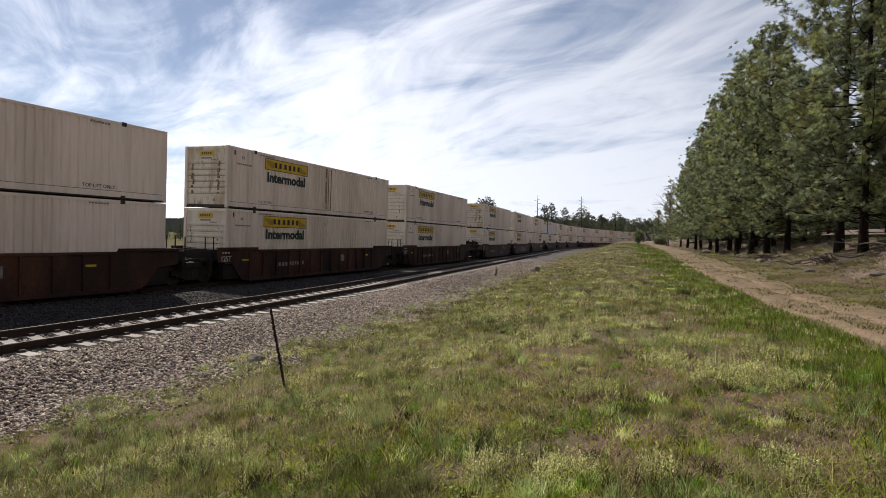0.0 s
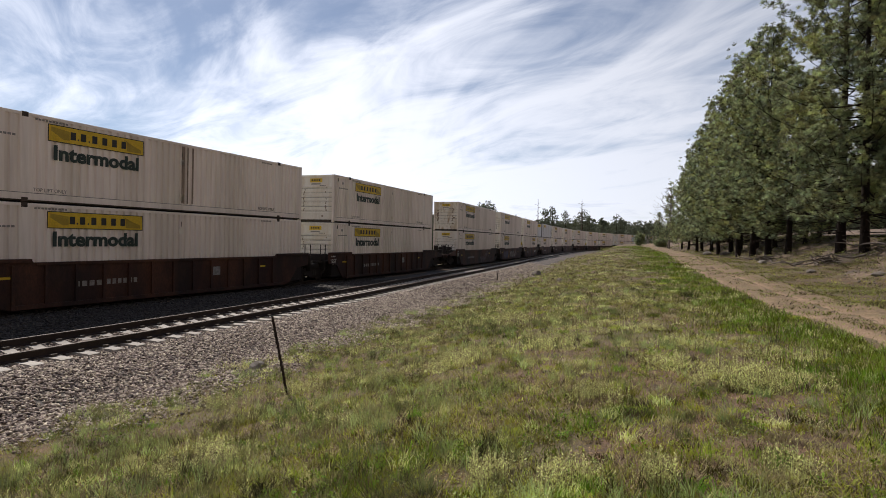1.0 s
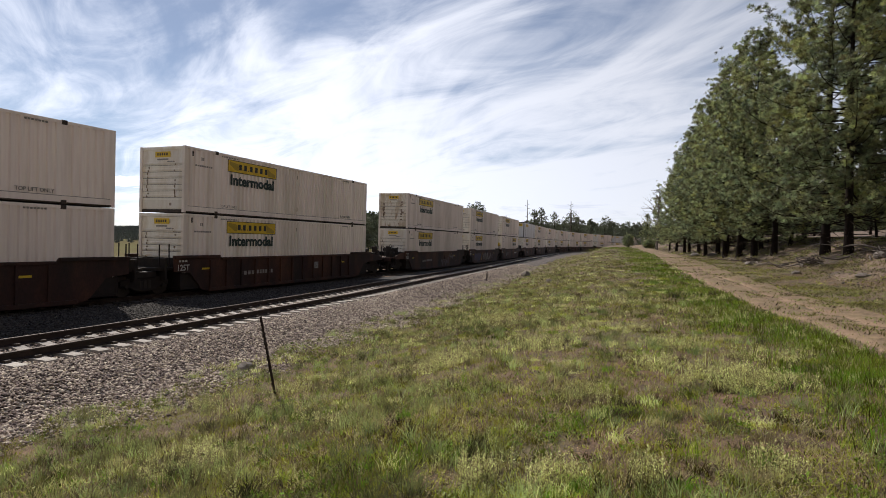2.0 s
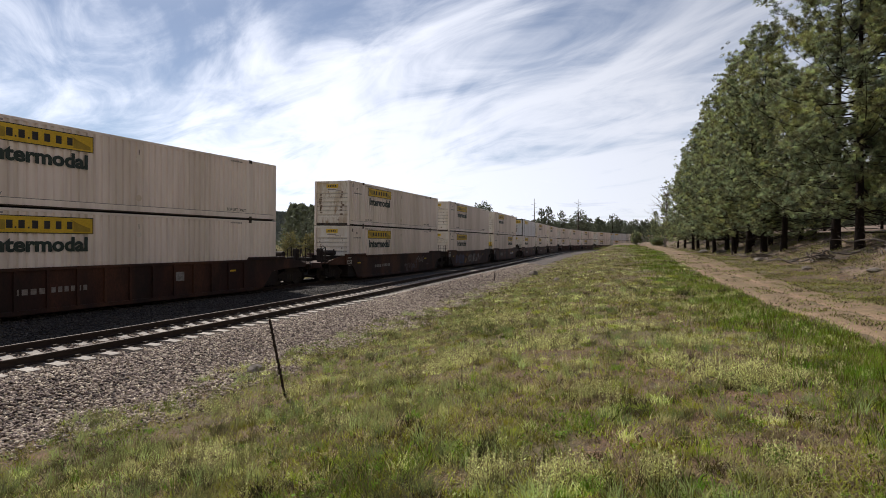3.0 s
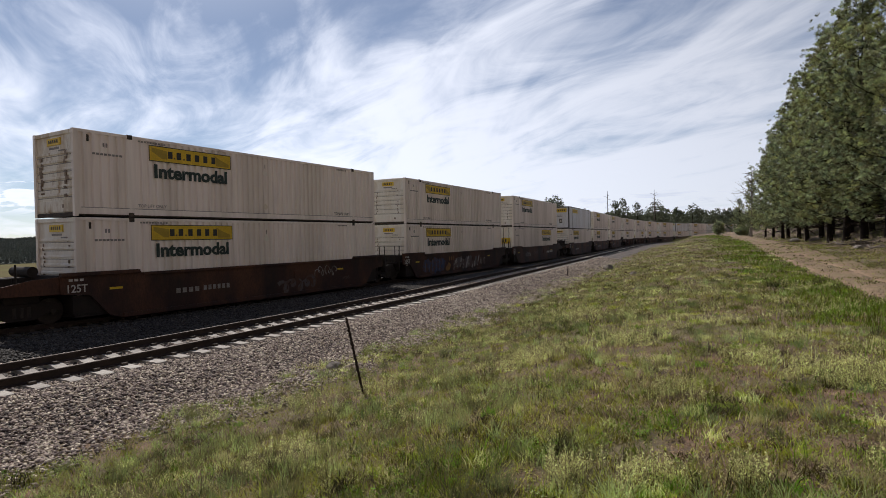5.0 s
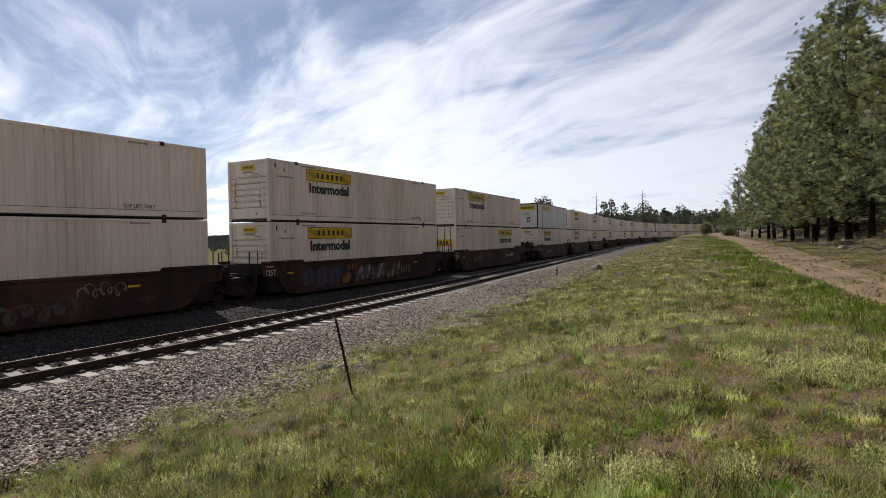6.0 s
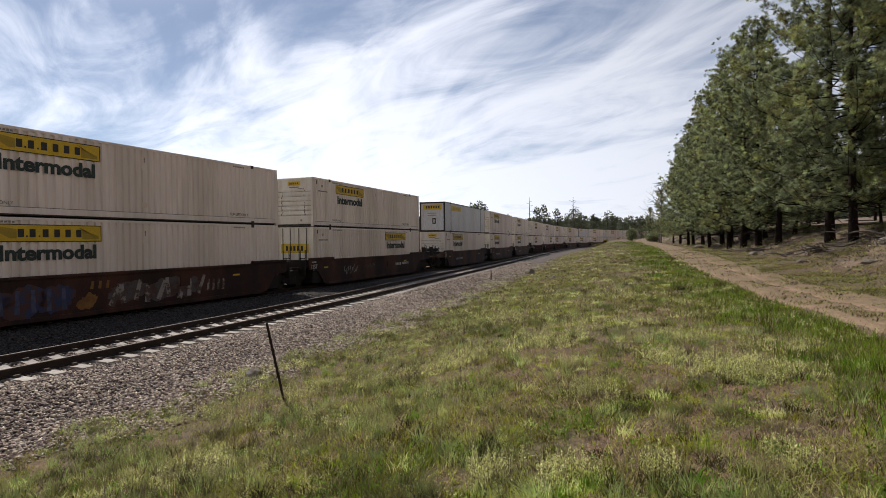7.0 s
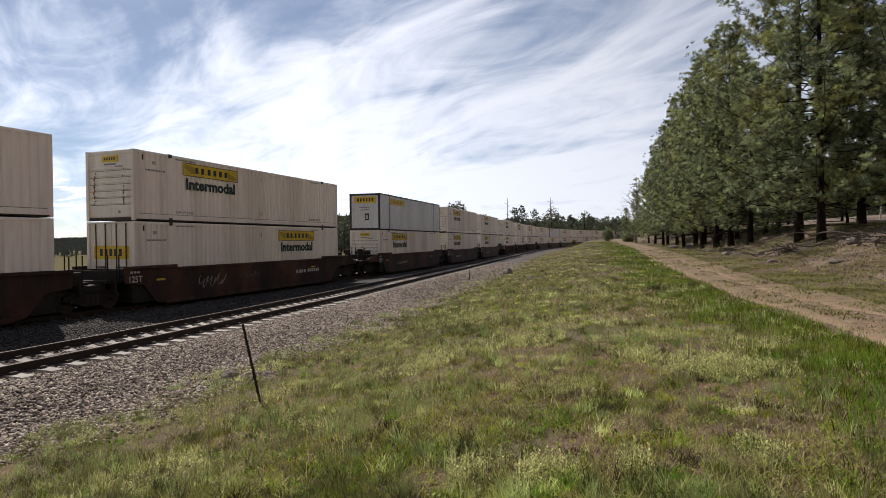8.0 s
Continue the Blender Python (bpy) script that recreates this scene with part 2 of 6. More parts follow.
for key, a, b in (("grass_green", (0.25, 0.275, 0.03), (0.43, 0.405, 0.06)), ("grass_lush", (0.115, 0.178, 0.014), (0.20, 0.245, 0.024)), ("grass_bunch", (0.12, 0.145, 0.050), (0.22, 0.235, 0.095)), ("grass_grey", (0.25, 0.275, 0.098), (0.395, 0.41, 0.165)), ("grass_olive", (0.15, 0.155, 0.042), (0.24, 0.225, 0.075)), ("grass_dead", (0.27, 0.215, 0.125), (0.43, 0.36, 0.225)), ("grass_straw", (0.45, 0.36, 0.175), (0.33, 0.26, 0.12)), ("grass_pale", (0.47, 0.445, 0.19), (0.62, 0.58, 0.29))):
    M[key] = mat(key, a, b, 0.8, 0.75, 0, 0, 8, by_island=0.9, translucent=0.32, spec=0.2)

# ---- helpers for shapes ----


def part(name, bm, material, parent=None, label="", bevel=0.0, smooth=False):
    """One mesh object from a bmesh, under its thing or part."""
    if bevel:
        bmesh.ops.bevel(bm, geom=[e for e in bm.edges], offset=bevel, segments=1, affect="EDGES", clamp_overlap=True)
    bmesh.ops.recalc_face_normals(bm, faces=bm.faces)
    me = bpy.data.meshes.new(name)
    bm.to_mesh(me)
    bm.free()
    if smooth:
        me.polygons.foreach_set("use_smooth", [True] * len(me.polygons))
    return mesh_part(name, me, material, parent, label)


def mesh_part(name, me, material, parent=None, label=""):
    if material and not me.materials:
        me.materials.append(material)
    ob = new(name, me)
    if parent:
        ob.parent = parent
    if label:
        tagged(ob, label)
    return ob


def boxes(*items):
    """A bmesh of boxes, each (x0, x1, y0, y1, z0, z1)."""
    bm = bmesh.new()
    for x0, x1, y0, y1, z0, z1 in items:
        bmesh.ops.create_cube(bm, size=1, matrix=Matrix.Translation(((x0 + x1) / 2, (y0 + y1) / 2, (z0 + z1) / 2)) @ Matrix.Diagonal((x1 - x0, y1 - y0, z1 - z0, 1)))
    return bm


def tube(bm, a, b, r0, r1=None, n=10):
    a, b = Vector(a), Vector(b)
    m = Matrix.Translation((a + b) / 2) @ (b - a).to_track_quat("Z", "Y").to_matrix().to_4x4()
    bmesh.ops.create_cone(bm, cap_ends=True, segments=n, radius1=r0, radius2=r0 if r1 is None else r1, depth=(b - a).length, matrix=m)
    return bm


def prism(outline, y0, y1):
    """An outline of (x, z) drawn out along y."""
    bm = bmesh.new()
    a = [bm.verts.new((x, y0, z)) for x, z in outline]
    b = [bm.verts.new((x, y1, z)) for x, z in outline]
    bm.faces.new(a)
    bm.faces.new(b[::-1])
    for i in range(len(a)):
        j = (i + 1) % len(a)
        bm.faces.new((a[i], a[j], b[j], b[i]))
    return bm


def plate(outline, x0, x1):
    """An outline of (y, z) given thickness along x."""
    bm = bmesh.new()
    a = [bm.verts.new((x0, y, z)) for y, z in outline]
    b = [bm.verts.new((x1, y, z)) for y, z in outline]
    bm.faces.new(a)
    bm.faces.new(b[::-1])
    for i in range(len(a)):
        j = (i + 1) % len(a)
        bm.faces.new((a[i], a[j], b[j], b[i]))
    return bm


def mesh_of(name, verts, faces, smooth=False):
    me = bpy.data.meshes.new(name)
    me.from_pydata(verts, [], faces)
    if smooth:
        me.polygons.foreach_set("use_smooth", [True] * len(me.polygons))
    return me


def tri_mesh(name, v):
    """Loose triangles from an array (n, 3, 3)."""
    n = len(v)
    me = bpy.data.meshes.new(name)
    me.vertices.add(n * 3)
    me.vertices.foreach_set("co", v.astype(np.float32).ravel())
    me.loops.add(n * 3)
    me.loops.foreach_set("vertex_index", np.arange(n * 3, dtype=np.int32))
    me.polygons.add(n)
    me.polygons.foreach_set("loop_start", np.arange(0, n * 3, 3, dtype=np.int32))
    me.update(calc_edges=True)
    return me


def soup_mesh(name, verts, faces):
    """A mesh from arrays of points and of triangles or quads."""
    n, k = faces.shape
    me = bpy.data.meshes.new(name)
    me.vertices.add(len(verts))
    me.vertices.foreach_set("co", verts.astype(np.float32).ravel())
    me.loops.add(n * k)
    me.loops.foreach_set("vertex_index", faces.astype(np.int32).ravel())
    me.polygons.add(n)
    me.polygons.foreach_set("loop_start", np.arange(0, n * k, k, dtype=np.int32))
    me.update(calc_edges=True)
    return me


LETTERS = {}


def lettering(body, height, material, parent, m, squeeze=1.0, weight=0.0, name="lettering", label=""):
    """Raised letters from the built-in font, standing on the side that faces +x and read along +y."""
    key = (body, height, squeeze, weight)
    if key not in LETTERS:
        cu = bpy.data.curves.new("letters", "FONT")
        cu.body, cu.size, cu.extrude, cu.offset = body, height * 1.38, 0.003, weight
        cu.resolution_u = 3
        ob = bpy.data.objects.new("letters", cu)
        scene.collection.objects.link(ob)
        me = bpy.data.meshes.new_from_object(ob.evaluated_get(bpy.context.evaluated_depsgraph_get()))
        bpy.data.objects.remove(ob)
        me.transform(Matrix(((0, 0, 1, 0), (squeeze, 0, 0, 0), (0, 1, 0, 0), (0, 0, 0, 1))))
        me.materials.clear()
        me.materials.append(material)
        LETTERS[key] = me
    ob = mesh_part(name, LETTERS[key], None, parent, label)
    ob.matrix_basis = m
    return ob


# ---- the line of the railway ----
DS = 0.5
TAB_S = np.arange(-160, 700, DS)
TH = np.where(TAB_S < 0, TAB_S * -0.0033078, -0.0033078 * TAB_S + 1.69404e-5 * np.minimum(TAB_S, 240.0) ** 2)
TH = np.where(TAB_S > 240, -0.0033078 * 240 + 1.69404e-5 * 240 ** 2, TH)
_mid = (TH[1:] + TH[:-1]) / 2
TAB_X = np.concatenate([[0], np.cumsum(np.sin(_mid))]) * DS
TAB_Y = np.concatenate([[0], np.cumsum(np.cos(_mid))]) * DS
TAB_X += -20.04 - np.interp(0, TAB_S, TAB_X)
TAB_Y -= np.interp(0, TAB_S, TAB_Y)
FAR_Z = -0.20                        # rail head of the track that the train is on


def face_line(s):
    """The near faces of the containers: the place s metres along the line."""
    return Vector((np.interp(s, TAB_S, TAB_X), np.interp(s, TAB_S, TAB_Y), 0))


def near_gap(y):
    """From the near faces to the middle of the empty track."""
    return np.interp(y, (-60, 5, 10, 20, 30, 40, 65, 100, 700), (7.6, 7.45, 7.05, 6.25, 5.25, 4.6, 3.6, 3.3, 3.2))


def face_x(y):
    return np.interp(y, TAB_Y, TAB_X)


def smooth_table():
    y = np.arange(-120, 640, 1.0)
    x = face_x(y) + near_gap(y)
    k = np.ones(9) / 9
    for _ in range(2):
        x = np.convolve(np.pad(x, 4, mode="edge"), k, "valid")
    return y, x


NEAR_Y, NEAR_X = smooth_table()


def near_x(y):
    """The middle of the empty track."""
    return np.interp(y, NEAR_Y, NEAR_X)


def far_x(y):
    return face_x(y) - 1.3


def smooth01(v, lo, hi):
    t = np.clip((v - lo) / (hi - lo), 0, 1)
    return t * t * (3 - 2 * t)


def ripple(x, y):
    return 0.05 * np.sin(x * 0.9 + 0.4 * y) * np.sin(y * 0.7 - 0.3 * x) + 0.10 * np.sin(0.21 * x + 1.0) * np.sin(0.17 * y + 0.5) + 0.02 * np.sin(2.3 * x - 1.1 * y)


def ground_z(x, y):
    """The height of the land."""
    x, y = np.asarray(x, float), np.asarray(y, float)
    u = x - near_x(y)
    z = -0.42 + 1.05 * smooth01(u, 4.0, 13.0) + 0.15 * smooth01(u, 13, 20)
    z = z + 0.0095 * np.clip(y, 0, 180) * smooth01(u, 5, 12) + 0.0035 * np.clip(y - 180, 0, 300) * smooth01(u, 5, 12)
    z = z + 1.7 * smooth01(u, 20.0, 26.5) * smooth01(y, 5, 25) + 0.072 * np.clip(u - 24, 0, 60)
    w = -(x - far_x(y)) - 4.0
    z = np.where(w > 0, -0.42 - 0.024 * np.clip(w, 0, 400) * (1 - 0.75 * smooth01(y, 190, 290)), z)
    z = z + ripple(x, y) * smooth01(u, 4.5, 8.0) * 0.8 + ripple(x * 0.3, y * 0.3) * smooth01(w, 3, 20)
    return z


# ---- ground ----


def grid_axis(lo, hi, mid, n):
    t = np.linspace(-1, 1, n)
    k = 6.2
    a = np.sinh(k * t) / np.sinh(k)
    out = np.where(a < 0, mid + a * (mid - lo), mid + a * (hi - mid))
    return out


def build_ground():
    xs = grid_axis(-2600, 2600, -4, 250)
    ys = grid_axis(-2600, 3000, 16, 270)
    X, Y = np.meshgrid(xs, ys)
    Z = ground_z(X, Y)
    v = np.stack([X, Y, Z], -1).reshape(-1, 3)
    n, m = len(ys), len(xs)
    i = np.arange((n - 1) * m).reshape(n - 1, m)[:, :-1].ravel()
    me = soup_mesh("ground", v, np.stack([i, i + 1, i + m + 1, i + m], -1))
    me.polygons.foreach_set("use_smooth", [True] * len(me.polygons))
    ob = mesh_part("ground", me, M["soil"])
    me.materials.append(M["field"])
    me.materials.append(M["bank"])
    cx, cy = (X[:-1, :-1] + X[1:, 1:]).ravel() / 2, (Y[:-1, :-1] + Y[1:, 1:]).ravel() / 2
    u = cx - near_x(cy)
    kind = np.where(cx < far_x(cy) - 3, 1, np.where(u > 21.5 + 1.2 * np.sin(cy * 0.8) + np.sin(cx * 2.1 + cy), 2, 0))
    me.polygons.foreach_set("material_index", kind.astype(np.int32))
    tagged(ob, "grassland soil with sparse dry grass and bare patches", "ground", kind="structure")


build_ground()


def ribbon(name, ys, edges, material, label, category, ragged=0.0, seed=1):
    """A strip of land along the railway; edges: functions of y that give x and z across it."""
    rng = np.random.default_rng(seed)
    rows = []
    for y in ys:
        r = []
        for j, (fx, fz) in enumerate(edges):
            x = fx(y)
            if ragged and j in (0, 1, len(edges) - 2, len(edges) - 1):
                x += rng.normal(0, ragged)
            r.append((x, y, fz(x, y)))
        rows.append(r)
    v = np.array(rows).reshape(-1, 3)
    n, m = len(ys), len(edges)
    i = np.arange((n - 1) * m).reshape(n - 1, m)[:, :-1].ravel()
    me = soup_mesh(name, v, np.stack([i, i + 1, i + m + 1, i + m], -1))
    me.polygons.foreach_set("use_smooth", [True] * len(me.polygons))
    return tagged(mesh_part(name, me, material), label, category, kind="structure")


def bed_noise(x, y):
    return 0.025 * np.sin(x * 1.3) * np.sin(y * 0.9)


def bed_z(x, y):
    """The top of the ballast from the far shoulder to the toe near the grass."""
    u, d = x - near_x(y), x - far_x(y)
    top = -0.228 + (FAR_Z - 0.0) * (1 - smooth01(d, 1.5, 3.4)) - 0.06 * np.exp(-((d - 3.2) / 0.8) ** 2)
    top = top - 0.26 * smooth01(u, 1.75, 4.6) - 0.6 * smooth01(-d, 1.9, 4.6)
    return top + bed_noise(x, y)


def build_ballast():
    ys = np.concatenate([np.arange(-60, 0, 1.0), np.arange(0, 60, 0.25), np.arange(60, 200, 1.0), np.arange(200, 600, 5.0)])
    f = np.linspace(0, 1, 46)
    edges = [((lambda y, a=a: (far_x(y) - 4.8) * (1 - a) + (near_x(y) + 5.0 + 0.35 * np.sin(y * 0.45) + 0.2 * np.sin(y * 1.7)) * a), bed_z) for a in f]
    ob = ribbon("ballast_bed", ys, edges, M["ballast"], "grey-brown crushed stone ballast under two railway tracks", "ballast")
    # the bed along the busy track is darker: train shade put into its colour
    ob.data.materials.append(M["shade_ballast"])
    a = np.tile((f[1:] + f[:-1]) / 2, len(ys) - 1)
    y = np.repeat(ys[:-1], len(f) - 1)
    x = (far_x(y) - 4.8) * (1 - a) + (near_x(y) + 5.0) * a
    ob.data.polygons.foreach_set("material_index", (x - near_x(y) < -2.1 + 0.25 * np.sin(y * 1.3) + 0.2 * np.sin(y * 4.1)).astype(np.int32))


build_ballast()

ROAD_Y = (-30, 5, 9, 12.3, 16.8, 24, 31, 39, 67, 90, 120, 200, 320)
ROAD_L = (5.0, 2.9, 2.35, 1.85, 1.0, -0.1, -1.2, -2.4, -5.8, -9.3, -14.6, -22.0, -28.0)
ROAD_W = (2.9, 2.8, 2.75, 2.7, 2.6, 2.6, 2.7, 2.8, 2.7, 2.7, 2.6, 2.6, 2.6)


def road_left(y):
    return np.interp(y, ROAD_Y, ROAD_L)


def road_wide(y):
    return np.interp(y, ROAD_Y, ROAD_W)


RUTS = ((0.085, 0.085), (0.54, 0.075))  # place and half width of the wheel ruts across the road


def road_z(x, y):
    a = (x - road_left(y)) / road_wide(y)
    rut = sum(-0.045 * np.exp(-((a - m) / (1.1 * w)) ** 2) for m, w in RUTS)
    edge = np.clip(np.minimum(a, 1 - a) / 0.08, -1, 1)
    return ground_z(x, y) + 0.05 * edge - 0.008 + rut + 0.01 * np.sin(9 * x + 4 * y) * np.sin(5 * y)


def road_wear(x, y):
    """How far the wheels have worn the soil bare, 0 to 1."""
    a = (x - road_left(y)) / road_wide(y) + 0.012 * np.sin(y * 0.37) + 0.006 * np.sin(y * 1.9)
    w = sum(np.exp(-((a - m) / (1.25 * k)) ** 4) for m, k in RUTS)
    return np.clip(w * (0.72 + 0.28 * np.sin(y * 1.7 + 5 * a) * np.sin(y * 0.53)), 0, 1)


def road_material():
    """Brown soil that gives way to pale dusty earth where the mesh says it is worn."""
    m = M["road"]
    nt = m.node_tree
    N, K = nt.nodes.new, nt.links.new
    b = nt.nodes["Principled BSDF"]
    soil = b.inputs["Base Color"].links[0].from_socket
    wear = N("ShaderNodeAttribute")
    wear.attribute_name = "wear"
    n = N("ShaderNodeTexNoise")
    n.inputs["Scale"].default_value, n.inputs["Detail"].default_value, n.inputs["Roughness"].default_value = 2.6, 7.0, 0.65
    K(N("ShaderNodeTexCoord").outputs["Object"], n.inputs[0])
    add = N("ShaderNodeMath")
    add.operation = "ADD"
    K(wear.outputs["Fac"], add.inputs[0])
    K(n.outputs[0], add.inputs[1])
    r = N("ShaderNodeMapRange")
    r.inputs[1].default_value, r.inputs[2].default_value = 0.70, 1.50
    K(add.outputs[0], r.inputs[0])
    tone = N("ShaderNodeMix")
    tone.data_type = "RGBA"
    K(n.outputs[0], tone.inputs["Factor"])
    tone.inputs["A"].default_value, tone.inputs["B"].default_value = (0.20, 0.125, 0.074, 1), (0.37, 0.255, 0.165, 1)
    x = N("ShaderNodeMix")
    x.data_type = "RGBA"
    K(r.outputs[0], x.inputs["Factor"])
    K(soil, x.inputs["A"])
    K(tone.outputs["Result"], x.inputs["B"])
    K(x.outputs["Result"], b.inputs["Base Color"])
    return m


def build_road():
    ys = np.concatenate([np.arange(-20, 40, 0.2), np.arange(40, 130, 0.8), np.arange(130, 320, 4.0)])
    f = np.linspace(0, 1, 46)

    edges = [((lambda y, a=a: road_left(y) + road_wide(y) * a), road_z) for a in f]
    ob = ribbon("road", ys, edges, road_material(), "reddish dirt track with two worn wheel ruts", "dirt road", 0.03, 5)
    co = np.empty(len(ob.data.vertices) * 3)
    ob.data.vertices.foreach_get("co", co)
    co = co.reshape(-1, 3)
    ob.data.attributes.new("wear", "FLOAT", "POINT").data.foreach_set("value", road_wear(co[:, 0], co[:, 1]).astype(np.float32))


build_road()


# ---- rails and ties ----
def sweep(name, line, profile, ys, material, parent=None):
    """A profile of (across, up) drawn along a line x = line(y)."""
    k = len(profile)
    v, f = [], []
    for y in ys:
        e = 0.2
        dx = (line(y + e) - line(y - e)) / (2 * e)
        n = math.hypot(1, dx)
        ax, ay = 1 / n, -dx / n
        x = line(y)
        for a, z in profile:
            v.append((x + a * ax, y + a * ay, z))
    for i in range(len(ys) - 1):
        for j in range(k):
            j2 = (j + 1) % k
            f.append((i * k + j, i * k + j2, (i + 1) * k + j2, (i + 1) * k + j))
    return mesh_part(name, mesh_of(name, v, f), material, parent)


def build_tracks():
    ys = np.concatenate([np.arange(-60, 120, 1.0), np.arange(120, 600, 4.0)])
    prof = [(-0.07, -0.17), (0.07, -0.17), (0.07, -0.155), (0.012, -0.135), (0.012, -0.045), (0.036, -0.035), (0.036, -0.004), (-0.036, -0.004), (-0.036, -0.035), (-0.012, -0.045), (-0.012, -0.135), (-0.07, -0.155)]
    cap = [(-0.034, -0.004), (0.034, -0.004), (0.030, 0.0), (-0.030, 0.0)]
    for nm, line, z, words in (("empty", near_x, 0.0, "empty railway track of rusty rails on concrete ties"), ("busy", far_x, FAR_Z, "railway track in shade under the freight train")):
        tr = tagged(new("railway_track"), words, "railway track", kind="structure")
        for side in (-0.752, 0.752):
            p = [(a + side, b + z) for a, b in prof]
            r = sweep("rail", line, p, ys, M["rail"], tr)
            sweep("rail_head", line, [(a + side, b + z) for a, b in cap], ys, M["railtop"], r)
        tie_me, clip_me = None, None
        y, n = -9.0, 0
        rest = []
        while y < 420:
            e = 0.2
            a = math.atan2(line(y + e) - line(y - e), 2 * e)
            m = pose(line(y), y, z, 0, 0, -math.degrees(a))
            if n < 150:
                if tie_me is None:
                    t = part("tie", prism([(-1.30, -0.40), (1.30, -0.40), (1.30, -0.185), (1.24, -0.172), (0.55, -0.172), (0.4, -0.21), (-0.4, -0.21), (-0.55, -0.172), (-1.24, -0.172), (-1.30, -0.185)], -0.125, 0.125), M["tie_shade"] if nm == "busy" else M["tie"], tr)
                    tie_me = t.data
                    bm = bmesh.new()
                    for s in (-1, 1):
                        for o in (-0.13, 0.13):
                            bmesh.ops.create_cube(bm, size=1, matrix=Matrix.Translation((s * 0.752 + o, 0, -0.15)) @ Matrix.Diagonal((0.09, 0.12, 0.06, 1)))
                    c = part("rail_clip", bm, M["seam"], t)
                    clip_me = c.data
                else:
                    t = mesh_part("tie", tie_me, None, tr)
                    mesh_part("rail_clip", clip_me, None, t)
                t.matrix_basis = m
            else:
                rest.append(m)
            y += 0.56
            n += 1
        v, f = [], []
        for m in rest:
            b = len(v)
            for x in (-1.3, 1.3):
                for yy in (-0.125, 0.125):
                    for zz in (-0.4, -0.172):
                        v.append(tuple(m @ Vector((x, yy, zz))))
            f += [(b + 1, b + 5, b + 7, b + 3), (b, b + 1, b + 3, b + 2), (b + 4, b + 6, b + 7, b + 5), (b, b + 4, b + 5, b + 1), (b + 2, b + 3, b + 7, b + 6)]
        tagged(mesh_part("far_ties", mesh_of("far_ties", v, f), M["tie_shade"] if nm == "busy" else M["tie"], tr), kind="stuff")


build_tracks()

# ---- containers ----
CL, CW, CH = 16.154, 2.6, 2.896
HL = CL / 2


def corrugated(y0, y1, z0, z1, x, pitch=0.285, depth=0.075, sign=1):
    ys, xs = [y0], [x]
    y = y0 + 0.06
    while y + pitch < y1 - 0.04:
        # none behind the lifting posts
        for dy, dx in (() if abs(abs(y + 0.09) - 6.18) < 0.2 else ((0.0, 0), (0.032, 1), (0.138, 1), (0.17, 0))):
            ys.append(y + dy)
            xs.append(x - sign * depth * dx)
        y += pitch
    ys.append(y1)
    xs.append(x)
    v, f = [], []
    for a, b in zip(ys, xs):
        v += [(b, a, z0), (b, a, z1)]
    for i in range(len(ys) - 1):
        f.append((2 * i, 2 * i + 2, 2 * i + 3, 2 * i + 1) if sign > 0 else (2 * i, 2 * i + 1, 2 * i + 3, 2 * i + 2))
    return mesh_of("side_panel", v, f)


def sign_board(thing, y0, y1, z0, z1, x, small=False):
    """A yellow board with a dark border, dull flag-like corners and plain dark bars in place of the name."""
    board = part("sign_board", boxes((x, x + 0.006, y0, y1, z0, z1)), M["yellow"], thing, "yellow sign board")
    w, h = y1 - y0, z1 - z0
    e = 0.028 if not small else 0.015
    part("border", boxes((x, x + 0.010, y0, y1, z0, z0 + e), (x, x + 0.010, y0, y1, z1 - e, z1), (x, x + 0.010, y0, y0 + e, z0 + e, z1 - e), (x, x + 0.010, y1 - e, y1, z0 + e, z1 - e)), M["black"], board)
    if not small:
        for a, b, c in ((y0 + 0.03 * w, y0 + 0.2 * w, 1), (y1 - 0.03 * w, y1 - 0.2 * w, -1)):
            o = [(a, z0 + 0.62 * h), (a, z0 + 0.86 * h), (b, z0 + 0.72 * h), (b, z0 + 0.2 * h), (b - c * 0.06 * w, z0 + 0.2 * h)] if c > 0 else [(b, z0 + 0.8 * h), (b - 0.04 * w, z0 + 0.86 * h), (b + 0.06 * w, z0 + 0.6 * h), (a, z0 + 0.34 * h), (a, z0 + 0.14 * h), (b, z0 + 0.14 * h)]
            part("emblem", plate(o, x + 0.006, x + 0.009), M["ochre"], board)
    # plain upright bars of letter size
    rel = (0.235, 0.335, 0.45, 0.555, 0.66, 0.765) if not small else (0.2, 0.36, 0.5, 0.64, 0.78)
    items = [(x, x + 0.011, y0 + c * w - 0.026 * w, y0 + c * w + 0.026 * w, z0 + 0.27 * h, z0 + 0.73 * h) for c in rel]
    items += [(x, x + 0.011, y0 + c * w - 0.007 * w, y0 + c * w + 0.007 * w, z0 + 0.27 * h, z0 + 0.37 * h) for c in (0.285, 0.395)]
    tagged(part("sign_mark", boxes(*items), M["black"], board), kind="stuff")
    return board


def bars(thing, y, z, n, w, h, gap, x, material, name="marking"):
    return part(name, boxes(*[(x, x + 0.004, y + i * (w + gap), y + i * (w + gap) + w, z, z + h) for i in range(n)]), material, thing)


